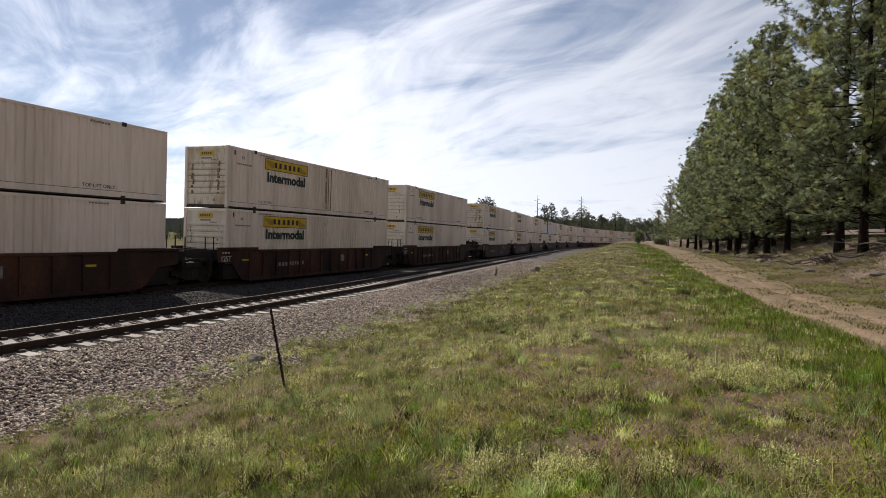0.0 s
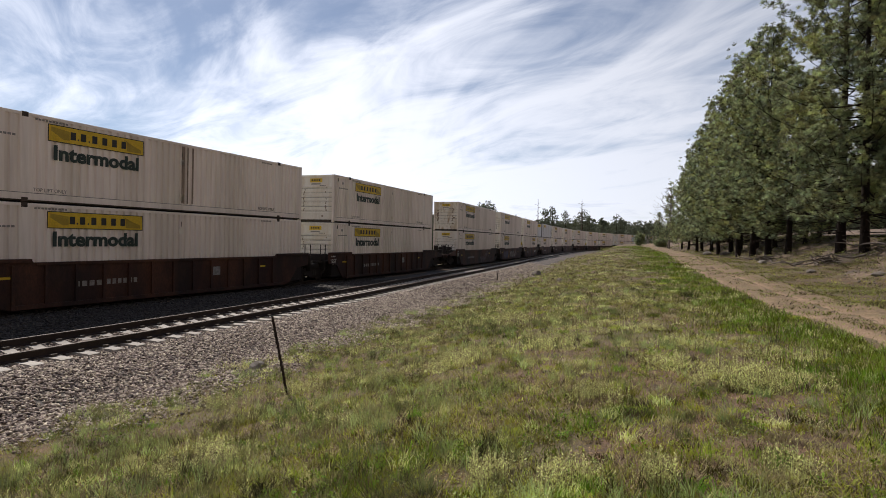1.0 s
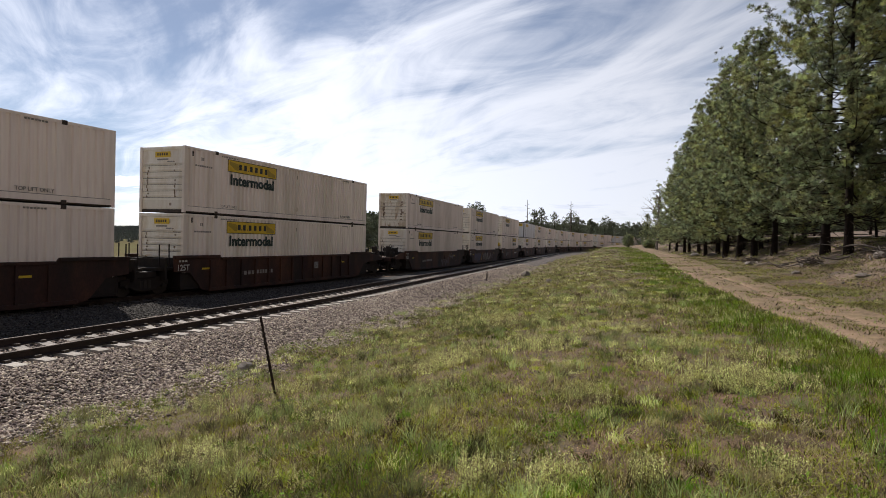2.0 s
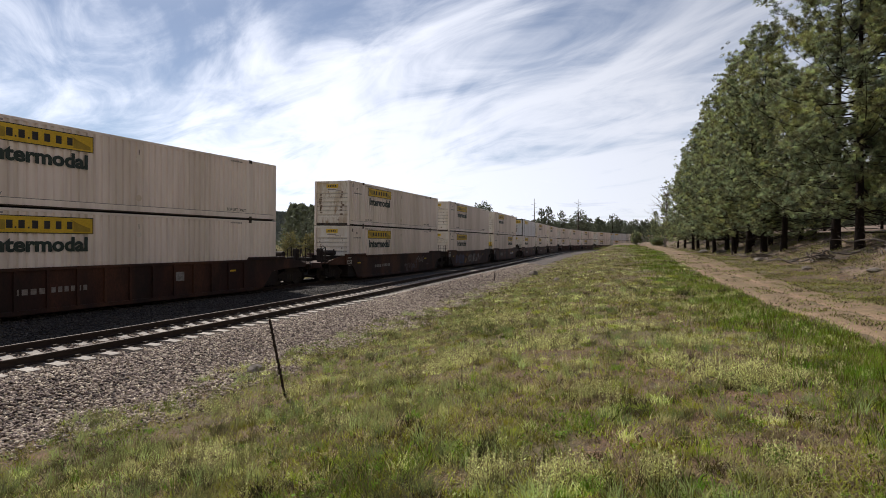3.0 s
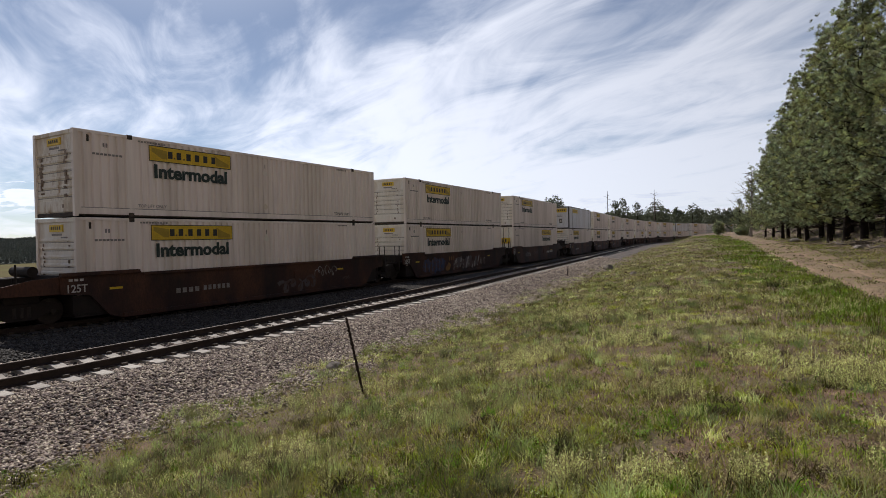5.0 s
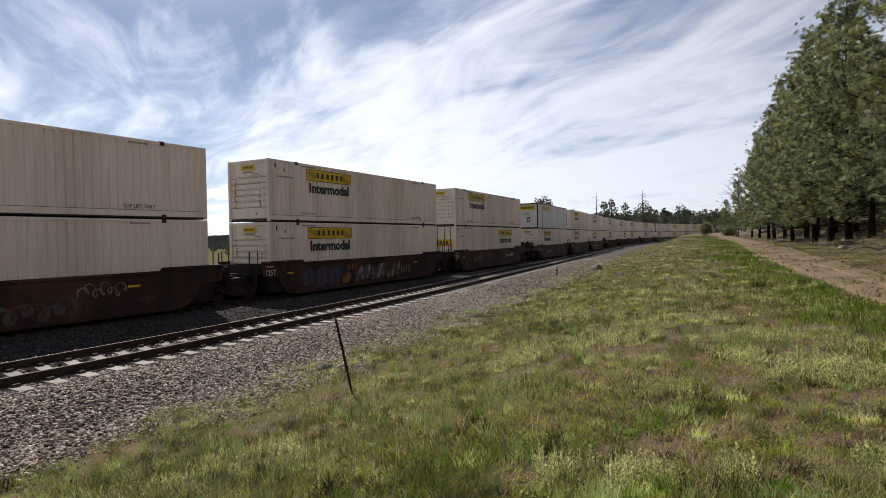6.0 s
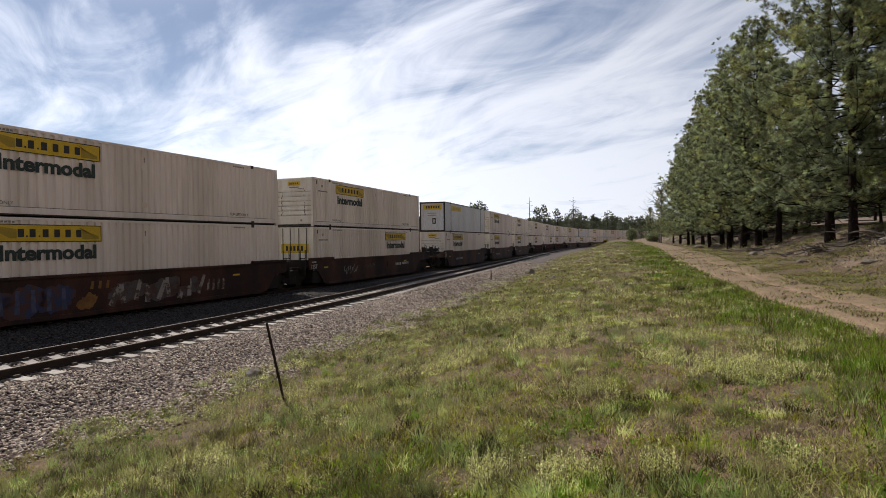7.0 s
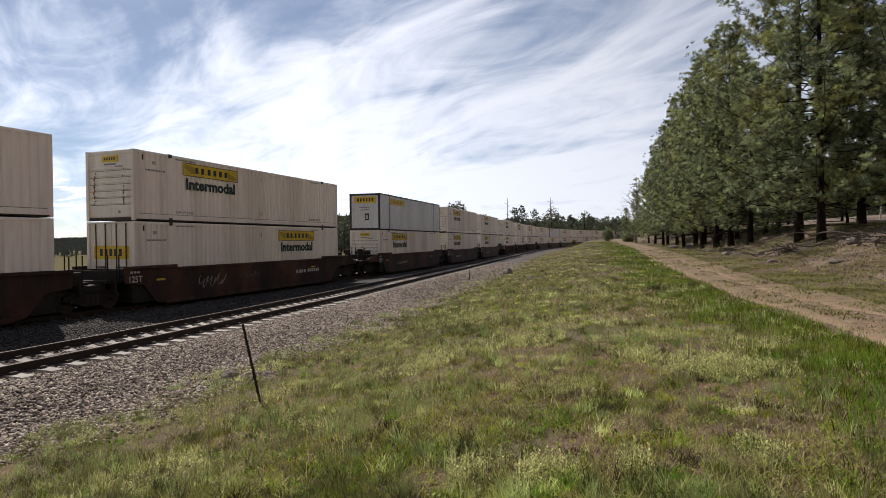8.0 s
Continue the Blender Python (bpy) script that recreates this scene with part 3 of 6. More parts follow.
def container(label, flip=False, streak=False, cool=False, grime=1, seed=0):
    """A 53-foot domestic container. flip: its doors face the head of the train."""
    end_paint = M["rusty_end"] if grime > 1.5 else M["white_end"]
    c = new("shipping_container")
    tagged(c, label, "container", group="stacked containers on the train")
    paint = M["white_cool"] if cool else M["white"]
    X = CW / 2
    for s in (1, -1):
        if cool:
            part("side_panel", boxes((s * (X - 0.02) - 0.01, s * (X - 0.02) + 0.01, -HL + 0.12, HL - 0.12, 0.2, 2.76)), paint, c)
        else:
            mesh_part("side_panel", corrugated(-HL + 0.1, HL - 0.1, 0.30, 2.80, s * (X - 0.006), sign=s), paint, c)
        part("bottom_rail", boxes((s * X - 0.06 if s > 0 else -X, X if s > 0 else -X + 0.06, -HL + 0.1, HL - 0.1, 0.075, 0.305)), paint, c, bevel=0.006)
        part("top_rail", boxes((X - 0.07 if s > 0 else -X, X if s > 0 else -X + 0.07, -HL + 0.1, HL - 0.1, 2.785, CH - 0.01)), paint, c, bevel=0.008)
        for e in (-1, 1):
            y = e * (HL - 0.06)
            part("corner_post", boxes((X - 0.14 if s > 0 else -X, X if s > 0 else -X + 0.14, y - 0.06, y + 0.06, 0, CH - 0.01)), M["black"] if cool else paint, c, bevel=0.008)
            yy = e * 6.18
            part("lifting_post", boxes((X - 0.05 if s > 0 else -X - 0.004, X + 0.004 if s > 0 else -X + 0.05, yy - 0.09, yy + 0.09, 0.17, CH - 0.16)), paint, c, bevel=0.006)
            for z0, z1 in ((0.002, 0.15), (CH - 0.15, CH + 0.012)):
                part("corner_casting", boxes((X - 0.16 if s > 0 else -X - 0.01, X + 0.01 if s > 0 else -X + 0.16, yy - 0.10, yy + 0.10, z0, z1)), M["seam"], c, bevel=0.012)
    part("roof", boxes((-X + 0.05, X - 0.05, -HL + 0.05, HL - 0.05, CH - 0.05, CH - 0.016)), paint, c)
    part("floor", boxes((-X + 0.04, X - 0.04, -HL + 0.05, HL - 0.05, 0.03, 0.14)), M["seam"], c)
    ends = (1, -1) if flip else (-1, 1)
    # front wall with level ribs
    e = ends[0]

    def yb(a, b):
        a, b = e * (HL - a), e * (HL - b)
        return min(a, b), max(a, b)
    w = part("front_wall", boxes((-X + 0.1, X - 0.1, *yb(0.07, 0.12), 0.1, CH - 0.04)), paint if cool else end_paint, c, "plain bluish-white front wall" if cool else "white front wall with rusty stains")
    if cool:
        part("header", boxes((-X + 0.05, X - 0.05, *yb(0.02, 0.08), CH - 0.16, CH - 0.03)), M["black"], w, bevel=0.01)
        part("sill", boxes((-X + 0.05, X - 0.05, *yb(0.02, 0.08), 0.0, 0.12)), M["seam"], w, bevel=0.01)
        b = part("name_plate", boxes((-0.95, 0.95, *yb(0.05, 0.075), 2.12, 2.62)), M["yellow"], w, "yellow name plate across the wall")
        part("sign_mark", boxes(*[(-0.66 + i * 0.25, -0.66 + i * 0.25 + 0.15, *yb(0.045, 0.06), 2.25, 2.5) for i in range(6)]), M["black"], b)["kind"] = "stuff"
        hatch = part("hatch", boxes((0.0, 0.36, *yb(0.05, 0.075), 0.75, 1.3)), M["seam"], w, "small dark hatch")
        part("hatch_plate", boxes((0.08, 0.28, *yb(0.042, 0.06), 0.86, 1.18)), M["mark_white"], hatch)
        for z in (1.55, 1.75):
            part("stripe", boxes((-0.5, 0.4, *yb(0.064, 0.08), z, z + 0.06)), M["mark"], w)
    else:
        ribs = [(-X + 0.14, X - 0.14, *yb(0.035, 0.075), z, z + 0.10) for z in (0.70, 0.98, 1.26, 1.54, 1.82, 2.10)]
        for r in ribs:
            part("rib", boxes(r), end_paint, w, bevel=0.015)
        part("lower_panel", boxes((-X + 0.16, X - 0.16, *yb(0.045, 0.075), 0.16, 0.56)), end_paint, w, bevel=0.01)
        part("header", boxes((-X + 0.05, X - 0.05, *yb(0.02, 0.08), CH - 0.16, CH - 0.03)), end_paint, w, bevel=0.01)
        part("sill", boxes((-X + 0.05, X - 0.05, *yb(0.02, 0.08), 0.0, 0.12)), M["seam"], w, bevel=0.01)
        b = part("name_plate", boxes((-0.42, 0.42, *yb(0.03, 0.075), 2.42, 2.66)), M["yellow"], w, "small yellow name plate")
        part("sign_mark", boxes(*[(-0.30 + i * 0.13, -0.30 + i * 0.13 + 0.075, *yb(0.026, 0.05), 2.49, 2.6) for i in range(5)]), M["black"], b)["kind"] = "stuff"
        part("stripe", boxes((-0.35, 0.3, *yb(0.065, 0.08), 2.29, 2.36), (0.25, 0.55, *yb(0.062, 0.08), 2.2, 2.25)), M["mark"], w)
        rng = np.random.default_rng(900 + seed)
        smears = []
        for side, top in ((-0.86, 2.0), (0.72, 2.15)):
            for z in np.arange(0.66, top, 0.14):
                if rng.uniform() < 0.55 + 0.2 * grime:
                    k = side + rng.normal(0, 0.04)
                    ww, hh = rng.uniform(0.012, 0.03) * grime ** 2, rng.uniform(0.04, 0.13) * (1.0 if grime < 1.5 else 1.25)
                    smears.append((k - ww, k + ww, *yb(0.031, 0.06), z, z + hh))
        smears += [(0.42, 0.54, *yb(0.042, 0.06), 0.30, 0.42), (0.60, 0.68, *yb(0.042, 0.06), 2.16, 2.24)]
        part("rust_mark", boxes(*smears), M["rustwash"], w, "dark rust smears")["kind"] = "stuff"
        # painted shadow line under each rib
        for z in np.arange(0.69, 2.3, 0.28):
            part("groove", boxes((-X + 0.13, X - 0.13, *yb(0.066, 0.08), z - 0.045, z - 0.02)), M["mark"], w)
        for k in (-X + 0.115, X - 0.135):
            part("edge_seam", boxes((k, k + 0.02, *yb(0.064, 0.08), 0.14, CH - 0.2)), M["mark"], w)
    # doors
    e = ends[1]
    for s in (-1, 1):
        d = part("door", boxes((min(s * 0.01, s * (X - 0.1)), max(s * 0.01, s * (X - 0.1)), *yb(0.06, 0.12), 0.1, CH - 0.08)), M["white_end"], c, bevel=0.008)
        for k in (0.3, 0.82):
            part("lock_rod", tube(bmesh.new(), (s * k, e * (HL - 0.03), 0.06), (s * k, e * (HL - 0.03), CH - 0.08), 0.022, n=8), M["seam"], d)
        part("handle", boxes((s * 0.55 - 0.2, s * 0.55 + 0.2, *yb(0.01, 0.05), 1.0, 1.05)), M["seam"], d)
    b = part("name_plate", boxes((-0.95, 0.95, *yb(0.045, 0.06), 1.35, 1.9)), M["yellow"], c, "yellow name plate across the doors")
    part("sign_mark", boxes(*[(-0.62 + i * 0.26, -0.62 + i * 0.26 + 0.15, *yb(0.04, 0.05), 1.48, 1.77) for i in range(5)]), M["black"], b)["kind"] = "stuff"
    part("sill", boxes((-X + 0.05, X - 0.05, *yb(0.02, 0.08), 0.0, 0.1)), M["seam"], c)
    part("header", boxes((-X + 0.05, X - 0.05, *yb(0.02, 0.08), CH - 0.08, CH - 0.02)), M["white_end"], c)
    # the near side's signs
    x = X + 0.001
    a = -HL + (9.62 if flip else 2.6)
    if not cool:
        sign_board(c, a, a + 3.62, 2.08, 2.66, x)
        lettering("Intermodal", 0.49, M["letter"], c, pose(x + 0.004, a + 0.17, 1.49), squeeze=1.09, weight=0.026, label="dark green word")
        lettering("TOP LIFT ONLY", 0.12, M["mark"], c, pose(x + 0.003, -HL + 2.15, 0.36), squeeze=0.95)
        lettering("TOP LIFT ONLY", 0.135, M["letter"], c, pose(x + 0.003, 4.62, 0.37), squeeze=0.95)
        bars(c, -HL + 0.95, 2.36, 2, 0.06, 0.14, 0.04, x, M["mark"])
        bars(c, -HL + 0.6, 2.08, 8, 0.10, 0.07, 0.03, x, M["mark"])
        bars(c, -HL + 2.2, 2.70, 10, 0.08, 0.06, 0.03, x, M["mark"])
        bars(c, HL - 3.2, 2.70, 7, 0.08, 0.06, 0.03, x, M["mark"])
        for z in (2.3,):
            part("vent_slot", boxes((x, x + 0.004, 0.0, 0.025, z, z + 0.2)), M["seam"], c)
        part("vent_slot", boxes((x, x + 0.004, -HL + 0.42, -HL + 0.50, 2.5, 2.72)), M["seam"], c)
        for z in ((0.6, 2.1) if not flip else (2.05,)):
            ring = bmesh.new()
            bmesh.ops.create_cone(ring, cap_ends=True, segments=8, radius1=0.13, radius2=0.13, depth=0.006, matrix=pose(x, 0.0, z, 0, 90, 0))
            part("placard", ring, M["white_end"], c)
        # dark seam line along the top of the bottom rail
        part("scuff", boxes((x, x + 0.003, -HL + 0.2, HL - 0.2, 0.286, 0.308)), M["mark"], c)
    else:
        bd = part("name_plate", boxes((x, x + 0.006, -HL + 2.2, -HL + 5.6, 2.1, 2.6)), M["yellow"], c, "yellow name plate")
        part("sign_mark", boxes(*[(x, x + 0.009, -HL + 2.9 + i * 0.38, -HL + 2.9 + i * 0.38 + 0.24, 2.22, 2.47) for i in range(6)]), M["ochre"], bd)["kind"] = "stuff"
        for yy in (-HL + 2.02, HL - 2.02):
            part("post_strip", boxes((x, x + 0.006, yy - 0.05, yy + 0.05, 0.1, CH - 0.05)), M["black"], c)
        part("edge_strip", boxes((x, x + 0.006, -HL + 0.1, HL - 0.1, CH - 0.09, CH - 0.02)), M["black"], c)
    if streak:
        for yy, ww in ((-0.02, 0.16), (0.26, 0.07), (0.52, 0.09)):
            part("rust_streak", boxes((x, x + 0.003, yy, yy + ww, 0.36, 2.76)), M["rustwash"], c)
    return c


# ---- well cars ----
def truck(car, y):
    """A two-axle bogie under a joint of the car; the wheelsets are keyed further down."""
    # the boxes above and below the bolster are filler, added to block light
    t = part("truck", boxes((-0.95, 0.95, y - 0.28, y + 0.28, 0.42, 0.72), (-0.55, 0.55, y - 1.3, y + 1.3, 0.22, 0.36), (-1.1, 1.1, y - 0.5, y + 0.5, 0.72, 0.98)), M["car_dark"], car, bevel=0.03)
    for s in (-1, 1):
        o = [(y - 1.15, 0.62), (y - 0.7, 0.74), (y - 0.35, 0.86), (y + 0.35, 0.86), (y + 0.7, 0.74), (y + 1.15, 0.62), (y + 1.15, 0.42), (y + 0.75, 0.40), (y + 0.35, 0.2), (y - 0.35, 0.2), (y - 0.75, 0.40), (y - 1.15, 0.42)]
        part("side_frame", plate(o, s * 0.98 - 0.07, s * 0.98 + 0.07), M["car_dark"], t, bevel=0.015)
        for k in (-0.2, 0, 0.2):
            part("spring", tube(bmesh.new(), (s * 1.0, y + k, 0.3), (s * 1.0, y + k, 0.62), 0.075, n=10), M["wheel"], t)
    sets = []
    for k in (-0.88, 0.88):
        bm = bmesh.new()
        for s in (-1, 1):
            tube(bm, (s * 0.69, 0, 0), (s * 0.82, 0, 0), 0.42, n=24)
            tube(bm, (s * 0.655, 0, 0), (s * 0.69, 0, 0), 0.45, n=24)
            for a in range(4):
                ca, sa = math.cos(a * math.pi / 2), math.sin(a * math.pi / 2)
                tube(bm, (s * 0.82, 0.22 * ca, 0.22 * sa), (s * 0.832, 0.22 * ca, 0.22 * sa), 0.05, n=8)
        tube(bm, (-1.08, 0, 0), (1.08, 0, 0), 0.075, n=10)
        w = part("wheelset", bm, M["wheel"], t)
        w.matrix_basis = pose(0, y + k, 0.42)
        sets.append(w)
    return t


def well_car(label, ribbed, left_end, right_end, marks=0):
    """One well of a three-well car. Its origin is over the rail heads at the middle of the well."""
    c = new("well_car")
    tagged(c, label, "rail car", group="wells of the freight train")
    zb, zm, ze = 0.0, 1.50, 1.62
    top = [(-HL - 0.55, 1.30), (-HL - 0.55, ze), (-HL + 2.05, ze), (-HL + 2.15, zm), (HL - 2.15, zm), (HL - 2.05, ze), (HL + 0.55, ze), (HL + 0.55, 1.30)]
    low = [(HL + 0.55, 0.95), (HL - 0.35, 0.85), (HL - 1.0, zb + 0.1), (HL - 1.4, zb), (-HL + 1.4, zb), (-HL + 1.0, zb + 0.1), (-HL + 0.35, 0.85), (-HL - 0.55, 0.95)]
    X = 1.36
    for s in (1, -1):
        side = part("side_sill", plate(top + low, s * X - 0.03 if s > 0 else -X - 0.03, s * X + 0.03), M["car"], c)
        part("top_chord", boxes((min(s * (X - 0.05), s * (X + 0.10)), max(s * (X - 0.05), s * (X + 0.10)), -HL + 2.2, HL - 2.2, zm - 0.10, zm + 0.004)), M["car"], side, bevel=0.01)
        for a in (-1, 1):
            y0, y1 = (-HL - 0.55, -HL + 2.06) if a < 0 else (HL - 2.06, HL + 0.55)
            part("end_chord", boxes((min(s * (X - 0.05), s * (X + 0.12)), max(s * (X - 0.05), s * (X + 0.12)), y0, y1, ze - 0.12, ze + 0.004)), M["car"], side, bevel=0.01)
        part("bottom_chord", boxes((min(s * (X - 0.08), s * (X + 0.09)), max(s * (X - 0.08), s * (X + 0.09)), -HL + 1.45, HL - 1.45, zb - 0.02, zb + 0.13)), M["car"], side, bevel=0.01)
        if ribbed:
            y = -HL + 1.5
            while y < HL - 1.4:
                part("rib", boxes((min(s * (X + 0.028), s * (X + 0.105)), max(s * (X + 0.028), s * (X + 0.105)), y - 0.045, y + 0.045, zb + 0.12, zm - 0.09)), M["car"], side)
                y += 1.02
    part("well_floor", boxes((-1.3, 1.3, -HL - 0.1, HL + 0.1, 0.14, 0.22)), M["car_dark"], c)
    for a in (-1, 1):
        outer = left_end if a < 0 else right_end
        y0 = a * (HL + 0.08)
        y1 = a * (HL + (3.2 if outer else 1.3))
        lo, hi = min(y0, y1), max(y0, y1)
        # made-up filler box, closes the lit opening under the well's end
        part("end_skirt", boxes((-1.31, 1.31, min(a * (HL - 1.3), a * (HL + 0.1)), max(a * (HL - 1.3), a * (HL + 0.1)), 0.23, 0.86)), M["car_dark"], c)
        # bulkhead in the dark colour, shade between the wells painted in
        part("bulkhead", boxes((-1.33, 1.33, min(y0, y0 + a * 0.08), max(y0, y0 + a * 0.08), 0.25, ze - 0.12)), M["car_dark"], c)
        if outer:
            pl = part("end_platform", boxes((-1.25, 1.25, lo, hi, 1.08, 1.16), (-0.35, 0.35, lo, hi, 0.75, 1.08), (-1.25, 1.25, hi - 0.12 if a > 0 else lo, hi if a > 0 else lo + 0.12, 0.85, 1.08)), M["car"], c, bevel=0.01)
            part("draft_gear", boxes((-0.2, 0.2, min(y1, y1 + a * 0.45), max(y1, y1 + a * 0.45), 0.72, 0.98), (-0.14, 0.16, min(y1, y1 + a * 0.72), max(y1, y1 + a * 0.72), 0.68, 1.02)), M["car_dark"], pl, bevel=0.02)
            hose = bmesh.new()
            hp = [(0.5, y1 - a * 0.1, 0.9), (0.5, y1 + a * 0.15, 0.72), (0.45, y1 + a * 0.35, 0.5), (0.42, y1 + a * 0.6, 0.45), (0.4, y1 + a * 0.8, 0.6)]
            for p, q in zip(hp, hp[1:]):
                tube(hose, p, q, 0.028, n=6)
            part("air_hose", hose, M["black"], pl)
            for s in (-1, 1):
                o = [(a * (HL + 0.55), 0.95), (a * (HL + 0.55), 1.5), (a * (HL + 1.3), 1.46), (a * (HL + 2.5), 1.22), (a * (HL + 2.5), 1.0)]
                part("end_sill", plate(o, s * 1.3 - 0.03, s * 1.3 + 0.03), M["car"], pl)
                for k, yy in enumerate((y1 - a * 0.12, y1 - a * 0.55, y1 - a * 1.5)):
                    part("stanchion", tube(bmesh.new(), (s * 1.2, yy, 1.1), (s * 1.2, yy, 1.95 + 0.12 * (k % 2)), 0.03, n=6), M["car_dark"], pl)
                part("handrail", tube(bmesh.new(), (s * 1.2, y1 - a * 0.12, 1.93), (s * 1.2, y1 - a * 0.55, 2.05), 0.022, n=6), M["car_dark"], pl)
                part("ladder_step", boxes((s * 1.28 - 0.05, s * 1.28 + 0.05, y1 - a * 0.6 - 0.25, y1 - a * 0.6 + 0.25, 0.5, 0.54), (s * 1.28 - 0.03, s * 1.28 + 0.03, y1 - a * 0.6 - 0.26, y1 - a * 0.6 - 0.22, 0.5, 1.1), (s * 1.28 - 0.03, s * 1.28 + 0.03, y1 - a * 0.6 + 0.22, y1 - a * 0.6 + 0.26, 0.5, 1.1)), M["car_dark"], pl)
            part("brake_stand", boxes((0.55, 0.85, y1 - a * 0.75 - 0.15, y1 - a * 0.75 + 0.15, 1.16, 2.0), (0.6, 1.0, y1 - a * 1.3 - 0.2, y1 - a * 1.3 + 0.2, 1.16, 1.55)), M["car_dark"], pl, bevel=0.03)
            wh = bmesh.new()
            for k in range(14):
                p0, p1 = 2 * math.pi * k / 14, 2 * math.pi * (k + 1) / 14
                tube(wh, (0.9, y1 - a * 0.75 + 0.25 * math.cos(p0), 1.9 + 0.25 * math.sin(p0)), (0.9, y1 - a * 0.75 + 0.25 * math.cos(p1), 1.9 + 0.25 * math.sin(p1)), 0.02, n=5)
            part("brake_wheel", wh, M["car_dark"], pl)
            tank = tube(bmesh.new(), (-0.3, y1 - a * 2.1, 1.7), (0.9, y1 - a * 2.1, 1.7), 0.16, n=16)
            part("air_tank", tank, M["car_dark"], pl)
            part("valve_box", boxes((0.2, 0.75, y1 - a * 1.9 - 0.35, y1 - a * 1.9 + 0.25, 1.16, 1.54), (-0.9, -0.3, y1 - a * 1.2 - 0.3, y1 - a * 1.2 + 0.3, 1.16, 1.42)), M["car_dark"], pl, bevel=0.02)
            pipe = bmesh.new()
            for p, q in (((1.0, y1 - a * 2.6, 1.24), (1.0, y1 - a * 0.4, 1.3)), ((1.0, y1 - a * 0.4, 1.3), (0.7, y1 - a * 0.3, 1.9)), ((-0.2, y1 - a * 2.6, 1.3), (0.9, y1 - a * 0.9, 1.36)), ((0.9, y1 - a * 0.9, 1.36), (0.95, y1 - a * 0.8, 1.75))):
                tube(pipe, p, q, 0.025, n=6)
            part("brake_pipe", pipe, M["car_dark"], pl)
        else:
            # joint parts dark too, in place of the shade between the wells
            pl = part("joint_platform", boxes((-1.2, 1.2, lo, hi, 1.0, 1.12), (-0.45, 0.45, lo, hi, 0.72, 1.0)), M["car_dark"], c, bevel=0.01)
            part("joint_plate", boxes((-1.34, 1.34, a * (HL + 0.9) - 0.05, a * (HL + 0.9) + 0.05, 0.6, 1.5)), M["car_dark"], pl, bevel=0.01)
            for s in (-1, 1):
                for k in (1.1, 0.6):
                    part("grab_iron", tube(bmesh.new(), (s * 1.15, a * (HL + k), 1.12), (s * 1.15, a * (HL + k), 2.1), 0.026, n=6), M["car_dark"], pl)
    truck(c, -HL - (1.66 if not left_end else 1.5))
    if right_end:
        truck(c, HL + 1.5)
    x = X + 0.032
    # number plates and weights as plain bars, the load limit in figures
    if marks in (0, 2):
        bars(c, -HL + 3.5, 0.62, 4, 0.18, 0.19, 0.09, x, M["mark_dim"])
        bars(c, -HL + 4.7, 0.64, 6, 0.14, 0.19, 0.08, x, M["mark_dim"])
    lettering("125T", 0.26, M["mark_white"], c, pose(x + 0.004, -HL - 0.40, 0.98), squeeze=0.9, weight=0.006, label="white load figure")
    bars(c, -HL - 0.3, 1.34, 3, 0.12, 0.08, 0.05, x, M["mark_white"])
    part("reflector", boxes((x, x + 0.006, -HL + 1.0, -HL + 1.45, 0.98, 1.06)), M["yellow"], c)
    part("reflector", boxes((x, x + 0.006, HL - 3.4, HL - 2.95, 0.98, 1.06)), M["yellow"], c)
    part("placard_box", boxes((x, x + 0.03, 1.6, 2.1, 0.72, 1.1)), M["mark"] if ribbed else M["car"], c)
    if marks == 1:
        paint_marks(c, x)
    elif marks == 2:
        scrawl(c, x, HL - 5.0, 0.72, 1.5, 0.5, 5, M["mark_dim"], 6, 0.05)
        scrawl(c, x, HL - 7.3, 0.20, 2.2, 0.6, 6, M["spray_dim"], 5, 0.22)
        scrawl(c, x, HL - 3.0, 0.45, 0.6, 0.16, 7, M["spray_dim"], 5, 0.03)
    elif marks == 3:
        scrawl(c, x, -HL + 3.4, 0.5, 1.7, 0.55, 8, M["mark_dim"], 7, 0.06)
        scrawl(c, x, -HL + 6.3, 0.7, 1.3, 0.32, 9, M["spray_dim"], 6, 0.07)
        bars(c, HL - 5.0, 0.72, 4, 0.18, 0.19, 0.09, x, M["mark_white"])
        bars(c, HL - 3.8, 0.74, 6, 0.14, 0.19, 0.08, x, M["mark_white"])
    return c


